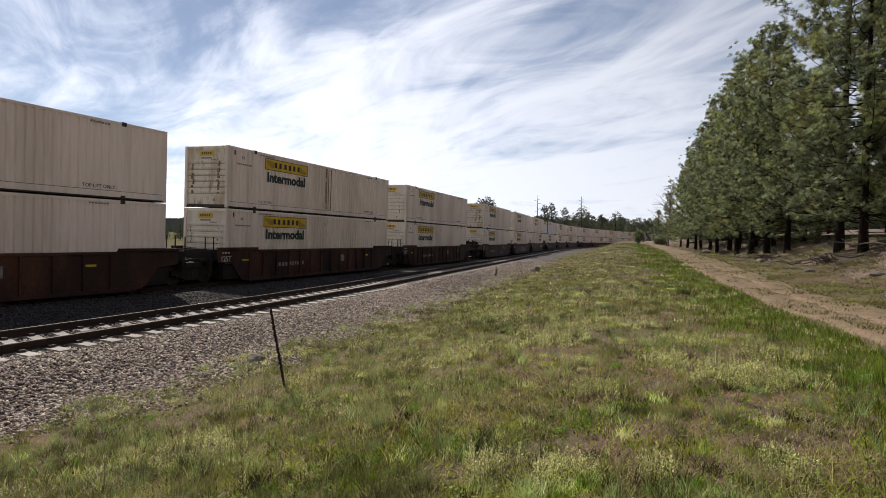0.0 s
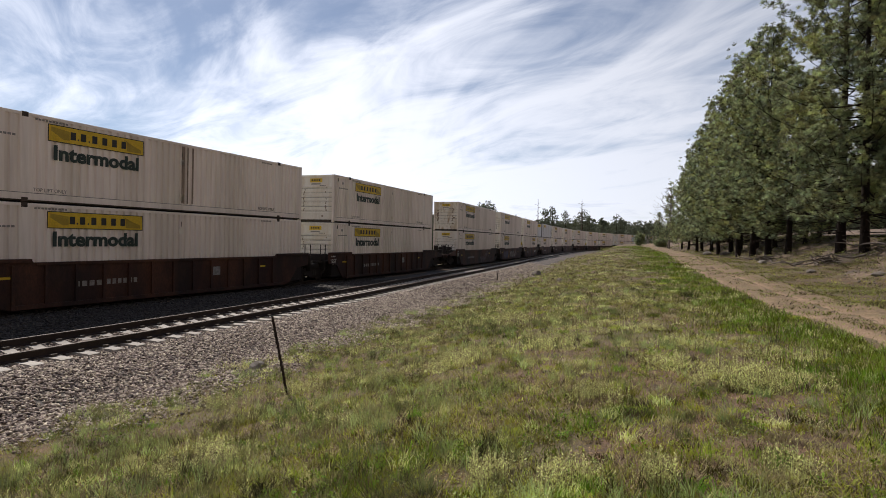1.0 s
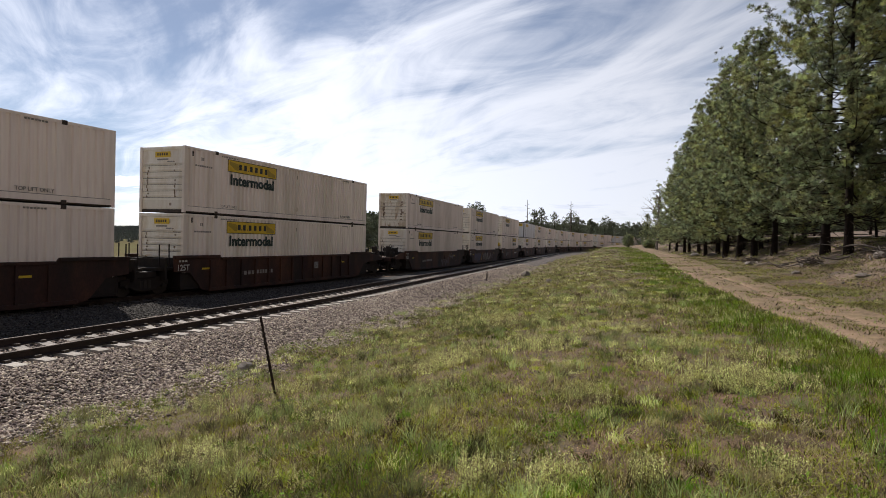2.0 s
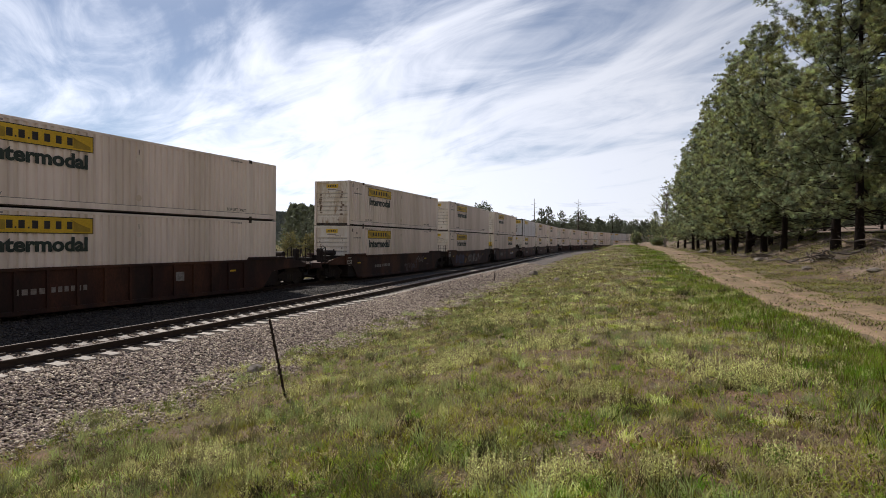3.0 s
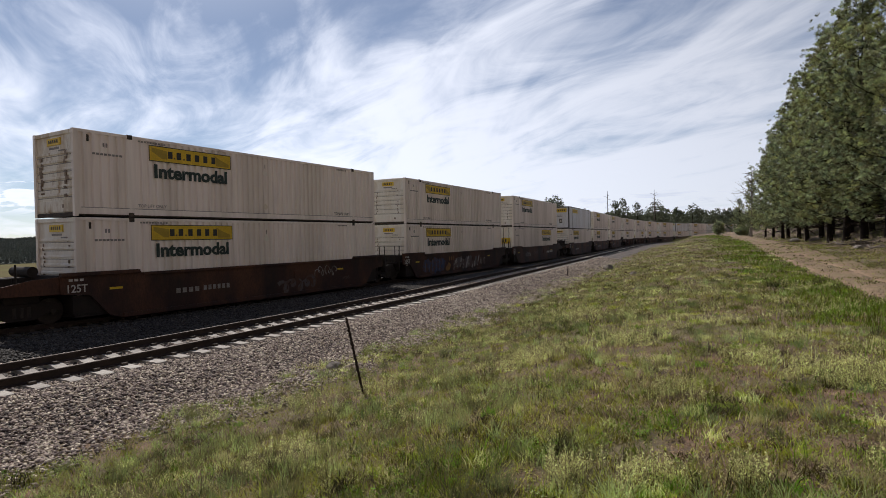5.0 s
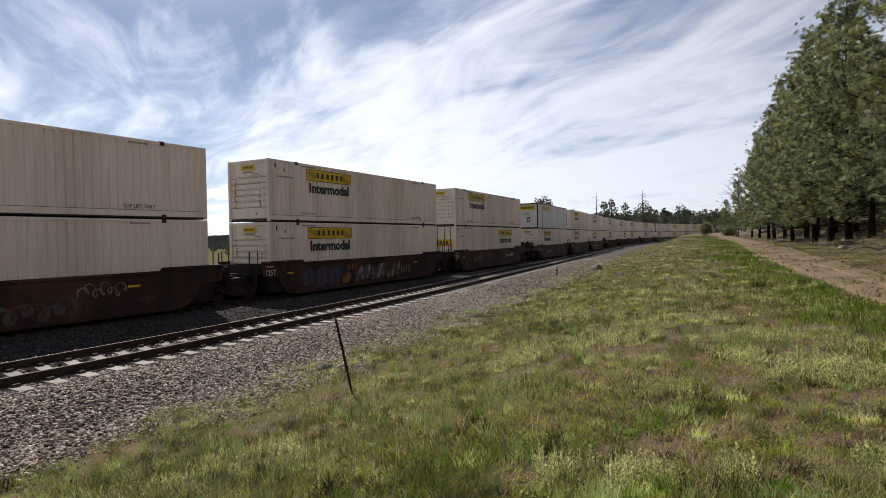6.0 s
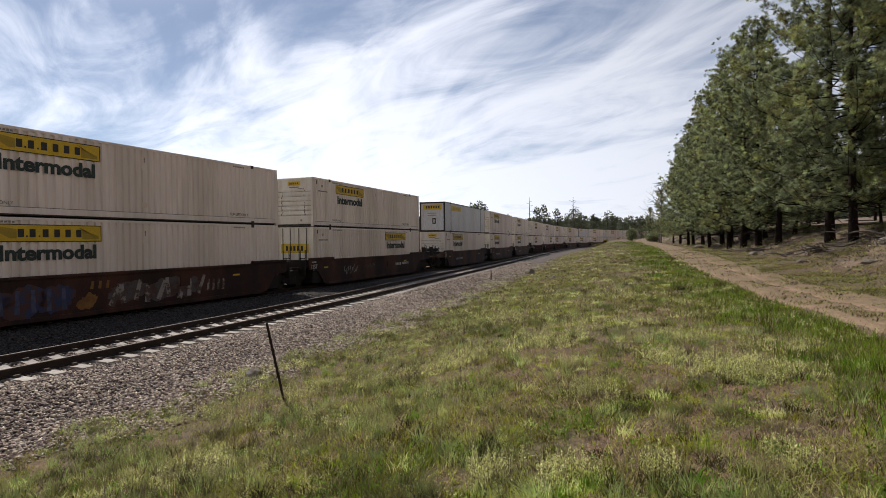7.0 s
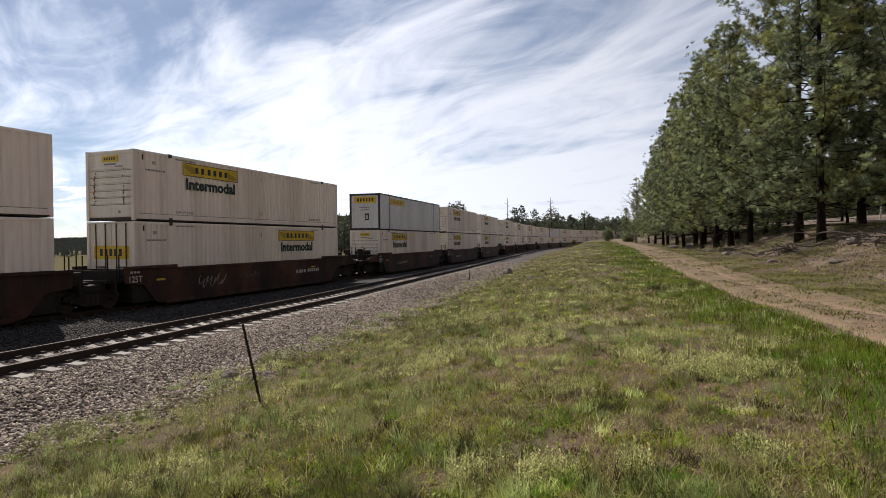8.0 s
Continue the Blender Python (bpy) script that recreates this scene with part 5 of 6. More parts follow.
def build_far_trees():
    def top_at(ob, az, dist, el, natural):
        x, y = bearing(az, dist)
        z = far_base(x, y)
        size = (2.35 + dist * math.tan(radians(el)) - z) / natural
        ob.matrix_basis = pose(x, y, z, 0, 0, az * 17) @ Matrix.Scale(size, 4)
    a = far_conifer("dark conifer with narrow pointed crown", 16, 4.2, 41)
    b = far_conifer("dark conifer with ragged crown", 15, 6.0, 42, 24, 13, 0.1, 0.5)
    open_top = far_conifer("sparse flat-topped pine above the woods", 18, 5.2, 43, 16, 11, 0.66, 0.28)
    top_at(snag(17, 44), -16.8, 250, 4.26, 17)
    top_at(snag(16, 45, 26, "dying pine with thin bare spreading limbs"), -12.55, 240, 4.2, 16)
    top_at(open_top, -21.9, 230, 4.05, 18)
    rng = random.Random(9)
    used = set()

    def more(proto, az, dist, el, natural):
        ob = proto if proto not in used else copy_thing(proto, Matrix())
        used.add(proto)
        top_at(ob, az, dist, el, natural)
    for az, dist, el in ((-16.1, 255, 3.3), (-15.4, 260, 3.5), (-14.1, 270, 3.1), (-12.5, 242, 3.6), (-11.8, 262, 2.7), (-18.9, 260, 2.9), (-9.3, 265, 3.1), (-8.9, 280, 2.5), (-7.4, 285, 2.5), (-6.7, 300, 2.2), (-10.6, 300, 2.5), (-5.9, 290, 2.1), (-13.3, 290, 2.6)):
        more(a if rng.random() < 0.5 else b, az, dist, el, 15.5)
    # the wood behind the train
    g = np.random.default_rng(91)
    kinds = []
    for _ in range(7):
        n = 330
        q = g.uniform(0, 1, n) ** 1.2
        an = g.uniform(0, 6.28, n)
        rr = (0.33 * (1 - q) ** 0.6 + 0.015) * g.uniform(0.2, 1.1, n)
        c = np.stack([np.cos(an) * rr, np.sin(an) * rr, 0.12 + 0.88 * q - 0.16 * rr], -1)
        d = g.normal(0, 1, (n, 3, 3)) * 0.034
        kinds.append(c[:, None, :] + d)
    trees = []
    for i in range(520):
        az = -41 + 38.5 * (i + g.uniform(0, 1)) / 520
        dist = g.uniform(262, 400)
        el = 1.55 + 0.75 * g.uniform(0, 1) ** 2 + (0.3 if az < -20 else 0.0) + (0.9 * max(0.0, (-30 - az) / 10))
        x, y = bearing(az, dist)
        z = far_base(x, y)
        trees.append(kinds[g.integers(7)] * (2.35 + dist * math.tan(radians(el)) - z) + np.array([x, y, z]))
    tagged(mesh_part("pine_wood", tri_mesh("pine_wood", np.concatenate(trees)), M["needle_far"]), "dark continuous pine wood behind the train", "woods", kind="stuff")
    # the wood behind the pines
    trees = []
    for i in range(240):
        az = -2.0 + 24 * (i + g.uniform(0, 1)) / 240
        dist = g.uniform(112, 215)
        x, y = bearing(az, dist)
        z = far_base(x, y)
        el = g.uniform(2.4, 3.4) if az < 3 else g.uniform(3.2, 6.0)
        k = kinds[g.integers(7)] * np.array([1, 1, 1.25]) - np.array([0, 0, 0.2])
        trees.append(k * (2.35 + dist * math.tan(radians(el)) - z) + np.array([x, y, z]))
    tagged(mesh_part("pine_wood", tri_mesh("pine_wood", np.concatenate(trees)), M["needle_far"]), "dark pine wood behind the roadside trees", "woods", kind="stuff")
    # nearer trees seen through the gaps
    for az, dist, el in ((-36.5, 210, 2.9), (-38.2, 220, 3.1), (-39.5, 215, 2.7), (-35.0, 230, 3.1), (-33.2, 225, 2.8), (-51.0, 330, 0.75), (-52.5, 335, 0.7)):
        more(b, az, dist, el, 15.5)
    olive = far_conifer("rounded olive-green field tree behind the fence", 9, 4.6, 46, 26, 14, 0.02, 0.38, "leaf_olive")
    for az, dist, el in ((-43.6, 120, 0.7), (-45.4, 132, 0.45), (-47.2, 118, 0.2), (-41.0, 140, 0.9), (-39.2, 128, 0.8)):
        more(olive, az, dist, el, 9)


build_far_trees()


# ---- stake, posts, rocks, fallen wood ----
def rock(label, x, y, s, seed):
    rng = random.Random(seed)
    bm = bmesh.new()
    bmesh.ops.create_icosphere(bm, subdivisions=2, radius=1)
    off = Vector((rng.random() * 9, rng.random() * 9, 0))
    for v in bm.verts:
        k = 1 + 0.38 * noise.noise(v.co * 1.4 + off) + 0.12 * noise.noise(v.co * 4 + off)
        v.co = Vector((v.co.x * s[0], v.co.y * s[1], v.co.z * s[2])) * k
    ob = part("rock", bm, M["rock"])
    ob.matrix_basis = pose(x, y, float(ground_z(x, y)) + s[2] * 0.35, 0, 0, rng.uniform(0, 360))
    return tagged(ob, label, "rock")


def bare_tree(h, seed):
    """A dead pine with a fan of thin bare limbs."""
    rng = np.random.default_rng(seed)
    t = tagged(new("dead_tree"), "dead pine with a fan of thin bare grey limbs", "tree")
    lines = [(np.array([(0, 0, -0.5), (0.15, 0.1, h * 0.5), (0.1, 0.0, h)]), np.array([0.16, 0.10, 0.02]))]
    for i in range(38):
        z = h * rng.uniform(0.3, 0.98)
        a = rng.uniform(0, 6.28)
        ln = (h - z) * 0.35 + rng.uniform(0.6, 1.5)
        o = np.array([math.cos(a), math.sin(a), rng.uniform(0.2, 0.8)])
        p0 = np.array([0.1, 0.05, z])
        p1 = p0 + o * ln * 0.5
        p2 = p1 + (o + rng.normal(0, 0.35, 3)) * ln * 0.5
        lines.append((np.array([p0, p1, p2]), np.array([0.045, 0.028, 0.010])))
        for _ in range(2):
            lines.append((np.array([p1, p1 + (o + rng.normal(0, 0.6, 3)) * ln * 0.35]), np.array([0.02, 0.007])))
    v, f = tube_soup(lines, 5)
    mesh_part("trunk", mesh_of("trunk", [tuple(p) for p in v], f), M["dead"], t)
    return t


def juniper(h, r, seed):
    """A dense rounded evergreen bush."""
    rng = np.random.default_rng(seed)
    t = tagged(new("evergreen_bush"), "dark rounded evergreen bush at the end of the meadow", "bush")
    lines = [(np.array([(0, 0, -0.3), (0.02, 0, h * 0.7)]), np.array([0.12, 0.03]))]
    v, f = tube_soup(lines, 6)
    mesh_part("stem", mesh_of("stem", [tuple(p) for p in v], f), M["bark"], t)
    n = 700
    d = rng.normal(0, 1, (n, 3))
    d /= np.linalg.norm(d, axis=1, keepdims=True)
    k = rng.uniform(0.45, 1.0, (n, 1)) * (1 + 0.18 * np.sin(d[:, :1] * 5 + d[:, 2:] * 4))
    c = d * k * np.array([r, r, h * 0.5]) + np.array([0, 0, h * 0.52])
    mesh_part("crown", soup_mesh("crown", *needle_puffs(c, d, rng, 14, 0.30, 0.03)), M["needle"], t)
    return t


def build_small():
    place(bare_tree(9.5, 21), -4.5, 92, 30)
    place(juniper(2.9, 1.15, 22), -7.1, 128)
    place(juniper(1.6, 1.0, 23), -5.2, 108)
    x, y = bearing(14.3, 58)
    wp = tagged(part("marker_post", boxes((-0.05, 0.05, -0.03, 0.03, -0.3, 1.7)), M["mark_white"], bevel=0.008), "thin white marker post standing behind the pines", "post")
    wp.matrix_basis = pose(x, y, float(ground_z(x, y)), 3, 2, 20)
    # iron stake
    st = new("fence_stake")
    x, y = bearing(-41.4, 9.6)
    z = float(ground_z(x, y))
    bm = plate([(-0.018, -0.3), (0.018, -0.3), (0.018, 1.29), (-0.018, 1.29)], -0.004, 0.004)
    part("flange", bm, M["rail"], st)
    bm = boxes((0.0, 0.035, -0.004, 0.004, -0.3, 1.29))
    part("web", bm, M["rail"], st)
    for k in range(14):
        part("stud", boxes((-0.022, 0.012, -0.026 + 0.012 * (k % 3), 0.010 + 0.012 * (k % 2), 0.15 + k * 0.075, 0.185 + k * 0.075)), M["rail"], st)
    wire = bmesh.new()
    for k in range(64):
        a0, a1 = k * 0.9, (k + 1) * 0.9
        tube(wire, (0.034 * math.cos(a0) + 0.006, 0.030 * math.sin(a0), 0.30 + 0.014 * k), (0.034 * math.cos(a1) + 0.006, 0.030 * math.sin(a1), 0.30 + 0.014 * (k + 1)), 0.004, n=4)
        if k % 5 == 0:
            tube(wire, (0.034 * math.cos(a0), 0.03 * math.sin(a0), 0.30 + 0.014 * k), (0.075 * math.cos(a0 + 0.5), 0.07 * math.sin(a0 + 0.5), 0.32 + 0.014 * k), 0.0035, 0.002, 4)
    part("barbed_wire", wire, M["rail"], st, "rusty barbed wire twisted round the stake")
    st.matrix_basis = Matrix.Translation((x, y, z)) @ Vector((-0.19, -0.165, 1.28)).to_track_quat("Z", "Y").to_matrix().to_4x4()
    tagged(st, "thin rusty iron fence stake leaning in the grass", "stake")
    # short stub farther on
    x, y = bearing(-20.7, 39)
    sb = tagged(part("stub_post", tube(bmesh.new(), (0, 0, -0.2), (0.02, 0.03, 0.55), 0.05, 0.045, 8), M["post"]), "short weathered stub post at the edge of the ballast", "post")
    sb.matrix_basis = pose(x, y, float(ground_z(x, y)))
    for az, d, s, k in ((-16.8, 46.5, (0.5, 0.35, 0.3), 3), (-14.5, 30.2, (0.24, 0.18, 0.14), 4), (-44.2, 12.3, (0.22, 0.15, 0.11), 5), (11.5, 29.0, (0.28, 0.2, 0.13), 6), (12.5, 33.0, (0.3, 0.3, 0.2), 7), (6.8, 33.5, (0.3, 0.2, 0.12), 8), (-1.2, 64.0, (0.5, 0.4, 0.3), 9), (0.3, 60.0, (0.6, 0.3, 0.25), 10), (3.2, 42, (0.3, 0.25, 0.15), 12)):
        rock("rough grey-brown rock lying in the grass", *bearing(az, d), s, k)
    # fence behind the train
    post = None
    for i in range(26):
        x, y = -36 - 1.3 * i * 0.2, 2 + i * 3.4
        z = float(ground_z(x, y))
        if post is None:
            post = tagged(new("fence_post"), "weathered wooden fence post in the dry field", "post", group="field fence posts")
            part("shaft", tube(bmesh.new(), (0, 0, -0.3), (0.01, 0.02, 1.45), 0.075, 0.065, 9), M["post"], post)
            part("wire_staple", boxes((0.06, 0.085, -0.02, 0.02, 1.2, 1.24), (0.06, 0.085, -0.02, 0.02, 0.8, 0.84)), M["rail"], post)
            post.matrix_basis = pose(x, y, z)
        else:
            copy_thing(post, pose(x, y, z, random.uniform(-3, 3), random.uniform(-3, 3), i * 40))
    # fallen limbs on the bank
    for k, (az, d, ln, turn) in enumerate(((7.3, 35.5, 2.6, 40), (6.4, 36.5, 1.8, 110), (10.4, 34.5, 2.2, 75), (4.6, 40, 2.4, 20), (2.4, 47, 2.0, 60), (12.2, 36, 2.6, 95))):
        bm = bmesh.new()
        pts = [Vector((0.3 * math.sin(i * 1.3 + k), i * ln / 5, 0.10 + 0.10 * math.sin(i * 2 + k))) for i in range(6)]
        for i in range(5):
            tube(bm, pts[i], pts[i + 1], 0.055 * (1 - i / 7), 0.055 * (1 - (i + 1) / 7), 7)
            if i % 2:
                tube(bm, pts[i], pts[i] + Vector((0.5, 0.4, 0.35)), 0.02, 0.008, 5)
        ob = tagged(part("fallen_branch", bm, M["dead"]), "dead fallen pine branch lying under the trees", "branch")
        x, y = bearing(az, d)
        ob.matrix_basis = pose(x, y, float(ground_z(x, y)) + 0.02, 0, 0, turn)
    # heaps of broken limbs and earth at the top of the cut bank
    for k, (az, d, w) in enumerate(((14.6, 30.5, 1.5), (16.6, 30.0, 1.4), (12.6, 33.5, 1.0), (7.9, 36.5, 0.9), (3.6, 44.0, 0.9))):
        rng = np.random.default_rng(500 + k)
        pts = []
        for _ in range(60):
            p = rng.normal(0, 1, 3) * np.array([w * 0.42, w * 0.42, 0.10]) + np.array([0, 0, 0.16])
            p[2] = max(0.02, p[2] * (1 - 0.25 * np.hypot(p[0], p[1]) / w))
            o = rng.normal(0, 1, 3) * np.array([1, 1, 0.35])
            o *= rng.uniform(0.3, 0.9) / np.linalg.norm(o)
            g = rng.uniform(0.012, 0.05)
            pts.append((np.array([p - o / 2, p + rng.normal(0, 0.03, 3), p + o / 2]), np.array([g, g * 0.8, g * 0.4])))
        v, f = tube_soup(pts, 5)
        heap = tagged(mesh_part("slash_pile", mesh_of("slash_pile", [tuple(q) for q in v], f), M["post"]), "low dark heap of broken pine limbs on the bank", "branches", kind="stuff")
        x, y = bearing(az, d)
        heap.matrix_basis = pose(x, y, float(ground_z(x, y)), 0, 0, 50 * k)


build_small()


# ---- ballast stones ----
def stones(n, lo, hi, size, y_lo, y_hi, seed, name):
    rng = np.random.default_rng(seed)
    y = rng.uniform(y_lo, y_hi, n)
    a = rng.uniform(lo, hi, n)
    # clear of the ties
    y0 = y + a * (near_x(y + 0.5) - near_x(y - 0.5)) * 0.9
    off = np.abs(((y0 + 9.0) / 0.56 + 0.5) % 1.0 - 0.5) * 0.56
    keep = ((np.abs(a) > 1.33) | (off > 0.15)) & (rng.uniform(0, 1, n) > smooth01(a + 0.3 * np.sin(y * 1.9) + 0.25 * np.sin(y * 0.7), 4.2, 5.6))
    a, y = a[keep], y[keep]
    x = near_x(y) + a
    # stones towards the busy track take the colour with painted-in train shade
    pieces(name, x, y, np.maximum(bed_z(x, y), ground_z(x, y)), size, rng, M["shade_stone"] if hi < -1.5 else M["stone"], "loose angular ballast stones, darkened to stand in for the train's shade" if hi < -1.5 else "loose angular grey-brown ballast stones", "gravel")


def pieces(name, x, y, z, size, rng, material, label, category):
    n = len(x)
    octa = np.array([(1, 0, 0), (-1, 0, 0), (0, 1, 0), (0, -1, 0), (0, 0, 1), (0, 0, -1)], float)
    tris = np.array([(0, 2, 4), (2, 1, 4), (1, 3, 4), (3, 0, 4), (2, 0, 5), (1, 2, 5), (3, 1, 5), (0, 3, 5)])
    s = size * rng.uniform(0.75, 1.25, (n, 1, 1)) * rng.choice([0.55, 0.85, 1.1, 1.35], (n, 1, 1))
    v = octa[None] * rng.uniform(0.6, 1.3, (n, 6, 1)) * np.array([1.15, 0.95, 0.58])
    a = rng.uniform(0, 6.28, n)
    b = rng.uniform(-0.7, 0.7, n)
    ca, sa, cb, sb = np.cos(a)[:, None], np.sin(a)[:, None], np.cos(b)[:, None], np.sin(b)[:, None]
    X = v[..., 0] * cb + v[..., 2] * sb
    Z = -v[..., 0] * sb + v[..., 2] * cb
    v = np.stack([X * ca - v[..., 1] * sa, X * sa + v[..., 1] * ca, Z], -1) * s
    v += np.stack([x, y, z + size * 0.4], -1)[:, None]
    f = tris[None] + 6 * np.arange(n)[:, None, None]
    me = soup_mesh(name, v.reshape(-1, 3), f.reshape(-1, 3))
    tagged(mesh_part(name, me, material), label, category, kind="stuff")


stones(82000, 0.84, 5.8, 0.031, 0.5, 24, 61, "ballast_stones")
stones(28000, 0.84, 5.2, 0.042, 24, 64, 62, "ballast_stones")
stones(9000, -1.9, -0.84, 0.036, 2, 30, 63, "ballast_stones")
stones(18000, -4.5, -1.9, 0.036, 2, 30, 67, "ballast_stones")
stones(11000, -0.66, 0.66, 0.034, 2, 40, 64, "ballast_stones")
stones(26000, -9.4, -4.4, 0.038, 3, 34, 65, "ballast_stones")


def build_pebbles():
    rng = np.random.default_rng(66)
    d = 4.0 * 20 ** rng.uniform(0, 1, 3500)
    y = d
    x = road_left(y) + road_wide(y) * rng.uniform(0.0, 1.25, len(d))
    pieces("road_pebbles", x, y, np.maximum(road_z(x, y), ground_z(x, y)), 0.009, rng, M["pebble"], "small pebbles and clods on the dirt road", "gravel")
    d = 6.0 * 9 ** rng.uniform(0, 1, 3500)
    x = road_left(d) + road_wide(d) * rng.normal(0.46, 0.2, len(d))
    pieces("road_clods", x, d, np.maximum(road_z(x, d), ground_z(x, d)) - 0.008, 0.013, rng, M["clod"], "small brown clods strewn over the dirt road", "gravel")
    d = 2.2 * 10 ** rng.uniform(0, 1, 34000)
    az = np.radians(rng.uniform(-70, 30, len(d)))
    x, y = d * np.sin(az), d * np.cos(az)
    near = [(sx + r * rng.normal(0, 0.5, 420), sy + r * rng.normal(0, 0.5, 420)) for sx, sy, r in SOIL_SPOTS]
    x = np.concatenate([x] + [q[0] for q in near])
    y = np.concatenate([y] + [q[1] for q in near])
    k = bare(x, y) & meadow(x, y)
    pieces("soil_clods", x[k], y[k], ground_z(x[k], y[k]) - 0.006, 0.0095, rng, M["clod"], "small reddish clods and pebbles on bare soil", "gravel")
    x = rng.uniform(1.5, 26, 700)
    y = rng.uniform(22, 75, 700)
    k = (x - near_x(y) > 20.5) & (x - near_x(y) < 30)
    pieces("bank_stones", x[k], y[k], ground_z(x[k], y[k]), 0.08, rng, M["rock"], "stones and clods scattered on the bank", "stones")


# ---- grass ----
def patches(x, y, f, p):
    return np.sin(x * f + p) * np.sin(y * f * 0.9 + 2 * p) + 0.6 * np.sin(x * f * 2.3 - y * f * 1.7 + p) + 0.5 * np.sin(y * f * 3.1 + x * f * 1.1 + 3 * p)


def grass(name, label, material, n, blades, height, width, near, far, seed, keep, lean=0.35, spread=0.07, wide=0.10, land=ground_z, sweep_az=(-78, 30)):
    rng = np.random.default_rng(seed)
    d = near * (far / near) ** rng.uniform(0, 1, n)
    az = np.radians(rng.uniform(*sweep_az, n))
    x, y = d * np.sin(az), d * np.cos(az)
    k = keep(x, y, rng)
    x, y, d = x[k], y[k], d[k]
    z = land(x, y)
    m = len(x)
    grow = np.maximum(1.0, d * wide)[:, None]
    bx = x[:, None] + rng.normal(0, spread, (m, blades)) * grow
    by = y[:, None] + rng.normal(0, spread, (m, blades)) * grow
    h = height * rng.uniform(0.45, 1.2, (m, blades)) * rng.uniform(0.6, 1.3, (m, 1))
    w = width * grow * rng.uniform(0.7, 1.3, (m, blades))
    la = rng.uniform(0, 6.28, (m, blades))
    ll = h * lean * rng.uniform(0.2, 1.6, (m, blades))
    fa = rng.uniform(0, 3.14, (m, blades))
    zz = np.repeat(z[:, None], blades, 1)
    base = np.stack([bx, by, zz - 0.02], -1)
    side = np.stack([np.cos(fa) * w, np.sin(fa) * w, np.zeros_like(w)], -1)
    ln = np.stack([np.cos(la) * ll, np.sin(la) * ll, np.zeros_like(ll)], -1)
    up = np.stack([np.zeros_like(h), np.zeros_like(h), h], -1)
    mid = base + up * 0.55 + ln * 0.3
    tip = base + up + ln
    v = np.stack([base - side, base + side, mid + side * 0.7, mid - side * 0.7, tip], 2).reshape(-1, 3)
    root = np.stack([x, y, z - 0.06], -1)
    q = np.arange(m * blades)[:, None] * 5
    # the blades of a clump share a root under the soil
    r = m * blades * 5 + np.repeat(np.arange(m), blades)[:, None]
    tri = np.concatenate([q + np.array([0, 1, 2]), q + np.array([0, 2, 3]), q + np.array([3, 2, 4]), np.concatenate([q, q + 1, r], 1)])
    v = np.concatenate([v, root])
    tagged(mesh_part(name, soup_mesh(name, v, tri), M[material]), label, "grass", kind="stuff")


def meadow(x, y):
    u = x - near_x(y)
    toe = np.interp(y, (0, 6.5, 8.4, 11.3, 40, 90), (4.6, 4.6, 4.2, 3.8, 3.5, 3.8))
    return (u > toe - 0.1 + 0.25 * np.sin(y * 2.1) + 0.2 * np.sin(y * 0.7)) & (x < road_left(y) + 0.1)


def beyond(x, y):
    return (x > road_left(y) + road_wide(y) - 0.25) & (x - near_x(y) < 30)


SOIL_SPOTS = ((-1.88, 3.84, 0.30), (-0.92, 4.61, 0.42), (0.0, 4.68, 0.40), (-0.06, 4.15, 0.28), (0.36, 5.19, 0.3), (-4.81, 6.69, 0.4), (-2.96, 5.22, 0.3), (-0.74, 6.49, 0.25))
PALE_SPOTS = ((-4.04, 8.9, 0.7), (-2.6, 9.55, 0.65), (-1.59, 3.94, 0.26), (-0.97, 3.94, 0.26), (0.39, 7.63, 0.7), (-0.3, 4.1, 0.2), (0.44, 4.71, 0.25), (-1.19, 6.31, 0.35), (-5.78, 15.07, 0.9), (-0.59, 8.12, 0.4))


def in_spots(x, y, spots):
    hit = np.zeros(np.shape(x), bool)
    for sx, sy, r in spots:
        hit |= np.hypot(x - sx, y - sy) < r * (0.84 + 0.4 * np.sin(9 * x + 4 * y) * np.sin(7 * y - 5 * x) + 0.22 * np.sin(31 * x - 17 * y) * np.sin(27 * y + 13 * x))
    return hit


def bare(x, y):
    """Bald patches in the turf."""
    return in_spots(x, y, SOIL_SPOTS) | (scrub(x, y) & (y > 6.0))


def scrub(x, y):
    return patches(x, y, 1.9, 5.0) + 0.6 * patches(x, y, 4.3, 1.0) + 0.3 * patches(x, y, 13.0, 3.0) > 1.8


